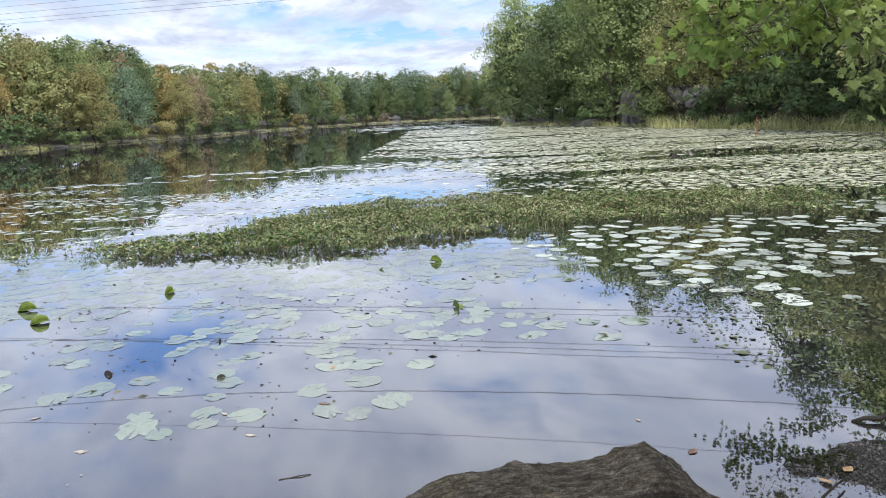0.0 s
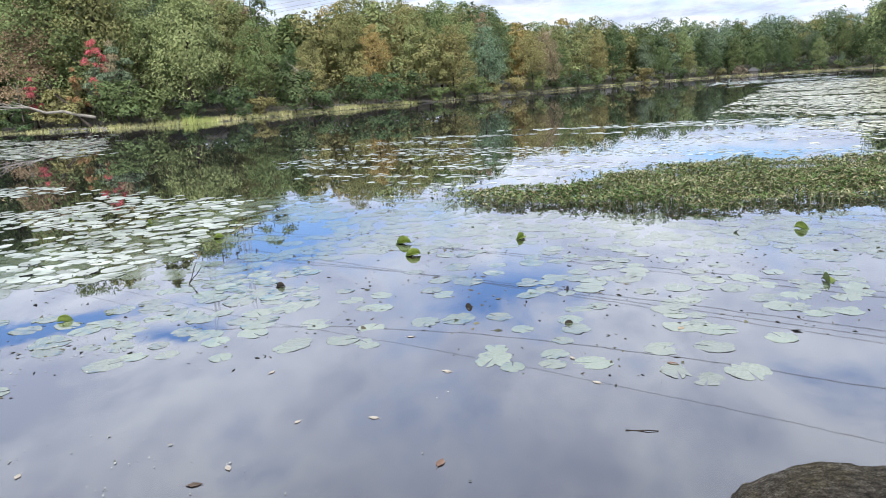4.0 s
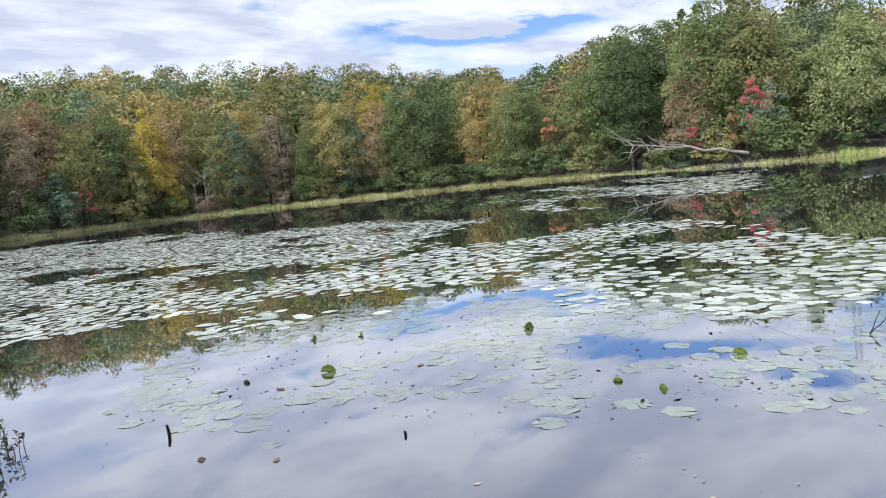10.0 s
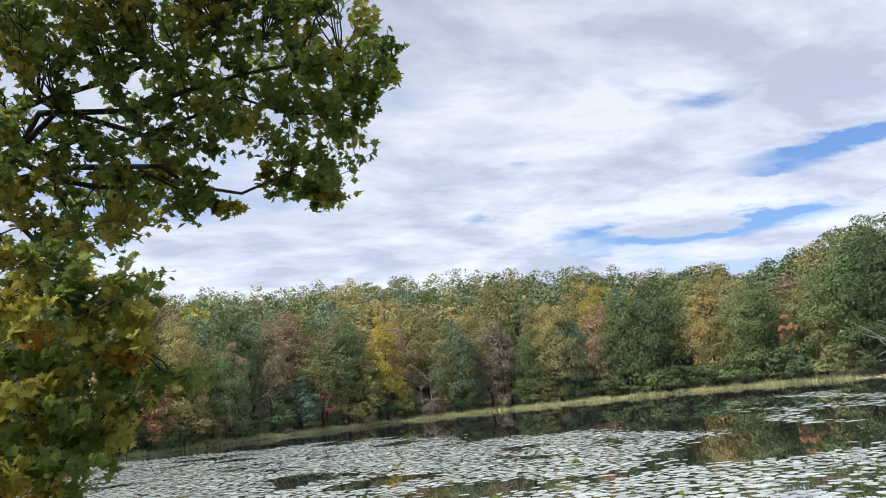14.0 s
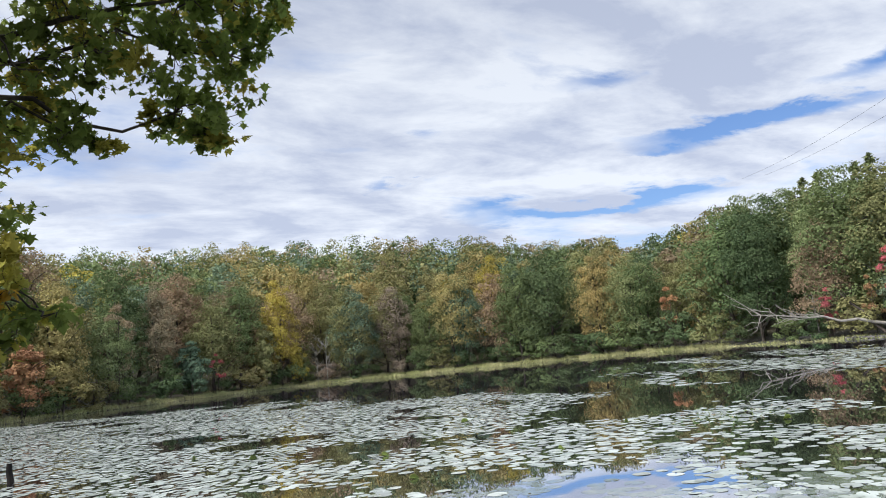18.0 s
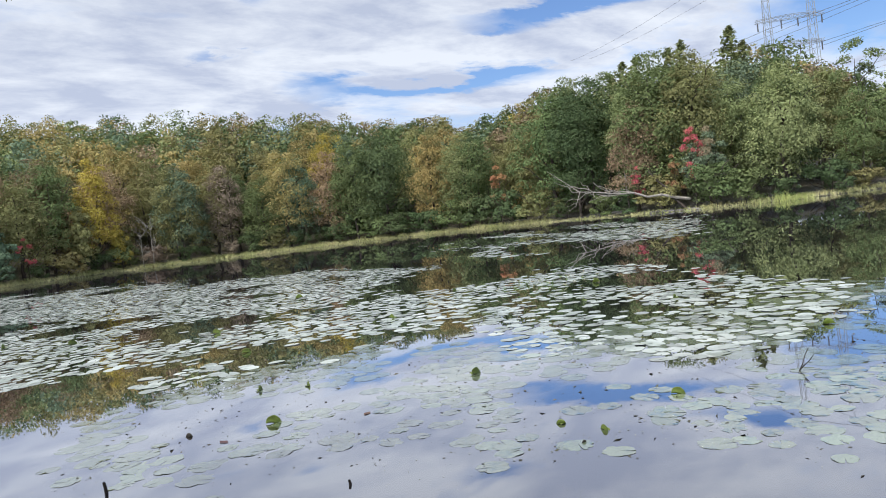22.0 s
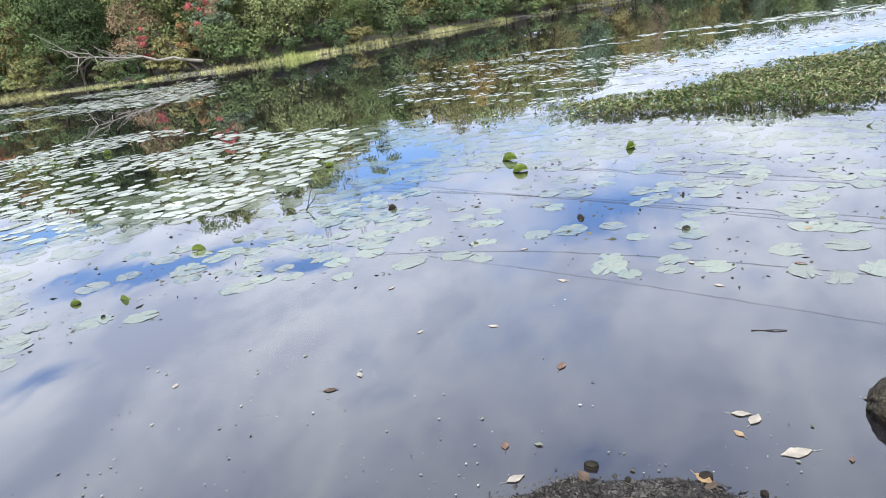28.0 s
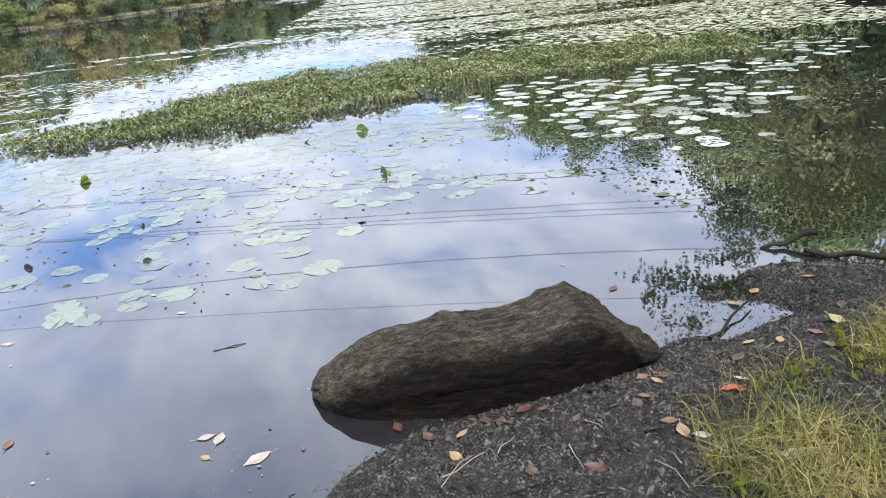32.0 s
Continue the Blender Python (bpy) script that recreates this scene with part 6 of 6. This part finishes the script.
def maple_leaves(rng, C, droop, size):
    """Lobed leaves at each centre, hanging by their stalks; fans of triangles."""
    n, m = len(C), len(MAPLE)
    shape = np.array([(x, y - 0.45, -0.25 * abs(x)) for x, y in MAPLE] + [(0, 0.0, 0.0)])
    yaw, pit, rol = rng.random(n) * 6.283, droop + rng.normal(0, 0.55, n), rng.normal(0, 0.5, n)
    cy, sy, cp, sp, cr, sr = np.cos(yaw), np.sin(yaw), np.cos(pit), np.sin(pit), np.cos(rol), np.sin(rol)
    o = np.zeros(n)
    Rz = np.stack([np.stack([cy, -sy, o], 1), np.stack([sy, cy, o], 1), np.stack([o, o, o + 1], 1)], 1)
    Rx = np.stack([np.stack([o + 1, o, o], 1), np.stack([o, cp, -sp], 1), np.stack([o, sp, cp], 1)], 1)
    Ry = np.stack([np.stack([cr, o, sr], 1), np.stack([o, o + 1, o], 1), np.stack([-sr, o, cr], 1)], 1)
    R = Rz @ Rx @ Ry
    V = np.einsum("nij,kj->nki", R, shape) * size[:, None, None] + C[:, None, :]
    tri = np.array([(m, i, (i + 1) % m) for i in range(m)])
    F = (np.arange(n)[:, None, None] * (m + 1) + tri[None]).reshape(-1, 3)
    return V.reshape(-1, 3), F


def overhang(name, foot, fork, sprays, size, colours, label, seed, per, origin, mains):
    """A near maple: a trunk out of view, main limbs, twigs from the nearest limb to each spray, and leaves along them."""
    rng = np.random.default_rng(seed)
    t = new(name)
    foot = (*foot, ground_z(*foot) - 0.1)
    part("trunk", raw_mesh("trunk", *tube(bent(foot, fork, rng, 0.02, 5), np.linspace(0.17, 0.11, 6), 9), BARK, True), BARK, t)
    knots = []
    for az, el, dist in mains:
        tip = np.array(az_dir(az, el) * dist) + np.array(origin)
        limb = bent(np.array(fork) + rng.normal(0, 0.05, 3), tip, rng, 0.025, 9, -0.05)
        part("limb", raw_mesh("limb", *tube(limb, np.linspace(0.030, 0.004, 10), 6), BARK, True), BARK, t)
        knots += limb[2:]
    knots = np.array(knots)
    by, twigs = {}, []
    for az, el, dist, spread in sprays:
        c = np.array(az_dir(az, el) * dist) + np.array(origin)
        near = knots[np.argmin(np.linalg.norm(knots - c, axis=1))]
        side = bent(near, c, rng, 0.05, 4, -0.03)
        twigs.append(tube(side, np.linspace(0.006, 0.003, 5), 4))
        C = []
        for _ in range(4):
            e = c + rng.normal(0, 1, 3) * spread * np.array((1, 1, 0.75))
            tw = bent(np.array(side[rng.integers(2, 5)]), e, rng, 0.05, 4)
            twigs.append(tube(tw, np.linspace(0.003, 0.0012, 5), 4))
            n = max(per // 4, 3)
            f = rng.uniform(0.25, 1.05, n)
            a = np.array(tw)
            i = np.minimum((f * 4).astype(int), 3)
            C.append(a[i] + (a[i + 1] - a[i]) * (f * 4 - i)[:, None] + rng.normal(0, spread * 0.30, (n, 3)))
        C = np.concatenate(C)
        tone = LOWER if name == "maple_tree" and el < 14 else colours
        by.setdefault(tone[int(rng.integers(len(tone)))], []).append(maple_leaves(rng, C, -0.9, size * rng.uniform(0.55, 1.2, len(C))))
    tagged(part("twig_spray", raw_mesh("twig_spray", *joined(twigs), BARK, True), BARK, t), "fine dark twigs among the leaves", kind="stuff")
    for colour, pieces in by.items():
        ob = part("foliage", raw_mesh("foliage", *joined(pieces), NEAR_LEAVES), NEAR_LEAVES, t)
        ob.color = colour
        tagged(ob, f"{WORDS.get(colour, 'green')} lobed maple leaves", kind="stuff")
    tagged(t, label, "tree")


def sprays_in(poly, step, dist, spread, seed, thin):
    """Spots for sprays of leaves over an outline in azimuth and elevation, thinned by a slow noise."""
    rng = np.random.default_rng(seed)
    p = np.array(poly)
    (a0, e0), (a1, e1) = p.min(0), p.max(0)
    ga, ge = np.meshgrid(np.arange(a0, a1 + step, step), np.arange(e0, e1 + step, step * 0.9))
    A = (ga + rng.uniform(-0.5, 0.5, ga.shape) * step).ravel()
    E = (ge + rng.uniform(-0.5, 0.5, ga.shape) * step).ravel()
    out = []
    for az, el in zip(A[inside(poly, A, E)], E[inside(poly, A, E)]):
        if noise.noise(Vector((az * 0.42, el * 0.42, seed))) > thin:
            out.append((az, el, dist * rng.uniform(0.92, 1.12), spread * rng.uniform(0.7, 1.2)))
    return out


ML, MP = (0.23, 0.33, 0.10, 1), (0.32, 0.40, 0.15, 1)
MG, MO, MY = (0.20, 0.265, 0.065, 1), (0.37, 0.345, 0.07, 1), (0.58, 0.38, 0.06, 1)
WORDS.update({ML: "light green", MP: "pale green", MG: "deep green", MO: "yellowing green", MY: "orange-yellow"})
MB = (0.50, 0.48, 0.10, 1)
WORDS[MB] = "yellow-green"
LOWER = (MO, MG, MB, MG, MO, MB, MG, MY)
UPPER = [(95.6, 31.6), (92.8, 29.0), (93.2, 26.6), (94.6, 24.2), (97.0, 22.2), (98.6, 21.2), (98.6, 17.7), (100.4, 16.8), (103.0, 18.2), (104.6, 20.0), (106.5, 22.0), (108.2, 18.8), (106.9, 17.0), (108.1, 15.9), (110.9, 16.9), (113.7, 14.7), (124, 13.5), (125, 38), (97, 38)]
UNDER = [(124, 14), (115.4, 14.2), (113.8, 11.6), (113.4, 10.2), (112.8, 7.0), (110.2, 4.2), (113.2, 2.6), (114.3, 0.6), (117.8, -1.2), (118.8, -2.6), (124, -4)]
TIPS = [(az, el, 5.0, 0.06) for az, el in ((98.9, 17.6), (99.8, 17.3), (100.9, 17.6), (102.2, 18.2), (103.6, 19.3), (98.8, 19.4), (99.6, 20.6), (106.9, 16.8), (107.8, 17.0), (108.6, 17.6), (109.4, 17.4), (92.8, 28.2), (93.8, 26.6), (94.8, 24.6), (96.2, 23.1), (97.6, 22.2))]
overhang("maple_tree", (-3.6, -4.2), (-4.3, -3.6, 3.4), sprays_in(UPPER, 1.45, 5.0, 0.105, 5, -0.17) + sprays_in(UNDER, 1.45, 4.2, 0.085, 9, -0.42) + TIPS, 0.068, (MG, MG, MG, MO, MG, MG, MO, MG, MG, MO),
         "maple with green and yellowing leaves overhanging the water", 111, 54, (-0.3, -0.28, 1.80),
         ((93.0, 27.5, 5.0), (99.0, 17.8, 5.0), (97.5, 23.5, 5.0), (107.2, 17.0, 5.0), (103.5, 29, 5.0), (113.0, 22.0, 4.8), (111.5, 5.0, 4.2), (115.0, 10.5, 4.2), (117.5, 0.5, 4.2)))
overhang("leaning_maple", (3.6, 0.2), (3.0, 1.2, 2.6), [(-19.5, 6.2, 2.9, 0.13), (-22, 4.6, 2.8, 0.13), (-24.5, 6.5, 2.8, 0.15), (-27, 4.5, 2.8, 0.15), (-29.5, 3.4, 2.8, 0.14), (-31.5, 6.5, 2.8, 0.2), (-26, 8.5, 2.8, 0.2), (-34, 2, 2.8, 0.2), (-20.5, 4.2, 2.8, 0.10), (-21.5, 7.6, 2.9, 0.16), (-27.5, 6.6, 2.8, 0.16), (-30.5, 4.8, 2.8, 0.12)],
         0.044, (ML, MG, MP, ML), "maple with green boughs hanging low over the shallows", 112, 84, (0, 0, 1.6), ((-20, 5.5, 2.85), (-25, 7, 2.8), (-29, 4, 2.8), (-32, 1, 2.8)))

# templates that were never planted
for src in [s for group in KINDS.values() for s in group if s not in used]:
    for c in list(src.children):
        bpy.data.objects.remove(c)
    bpy.data.objects.remove(src)
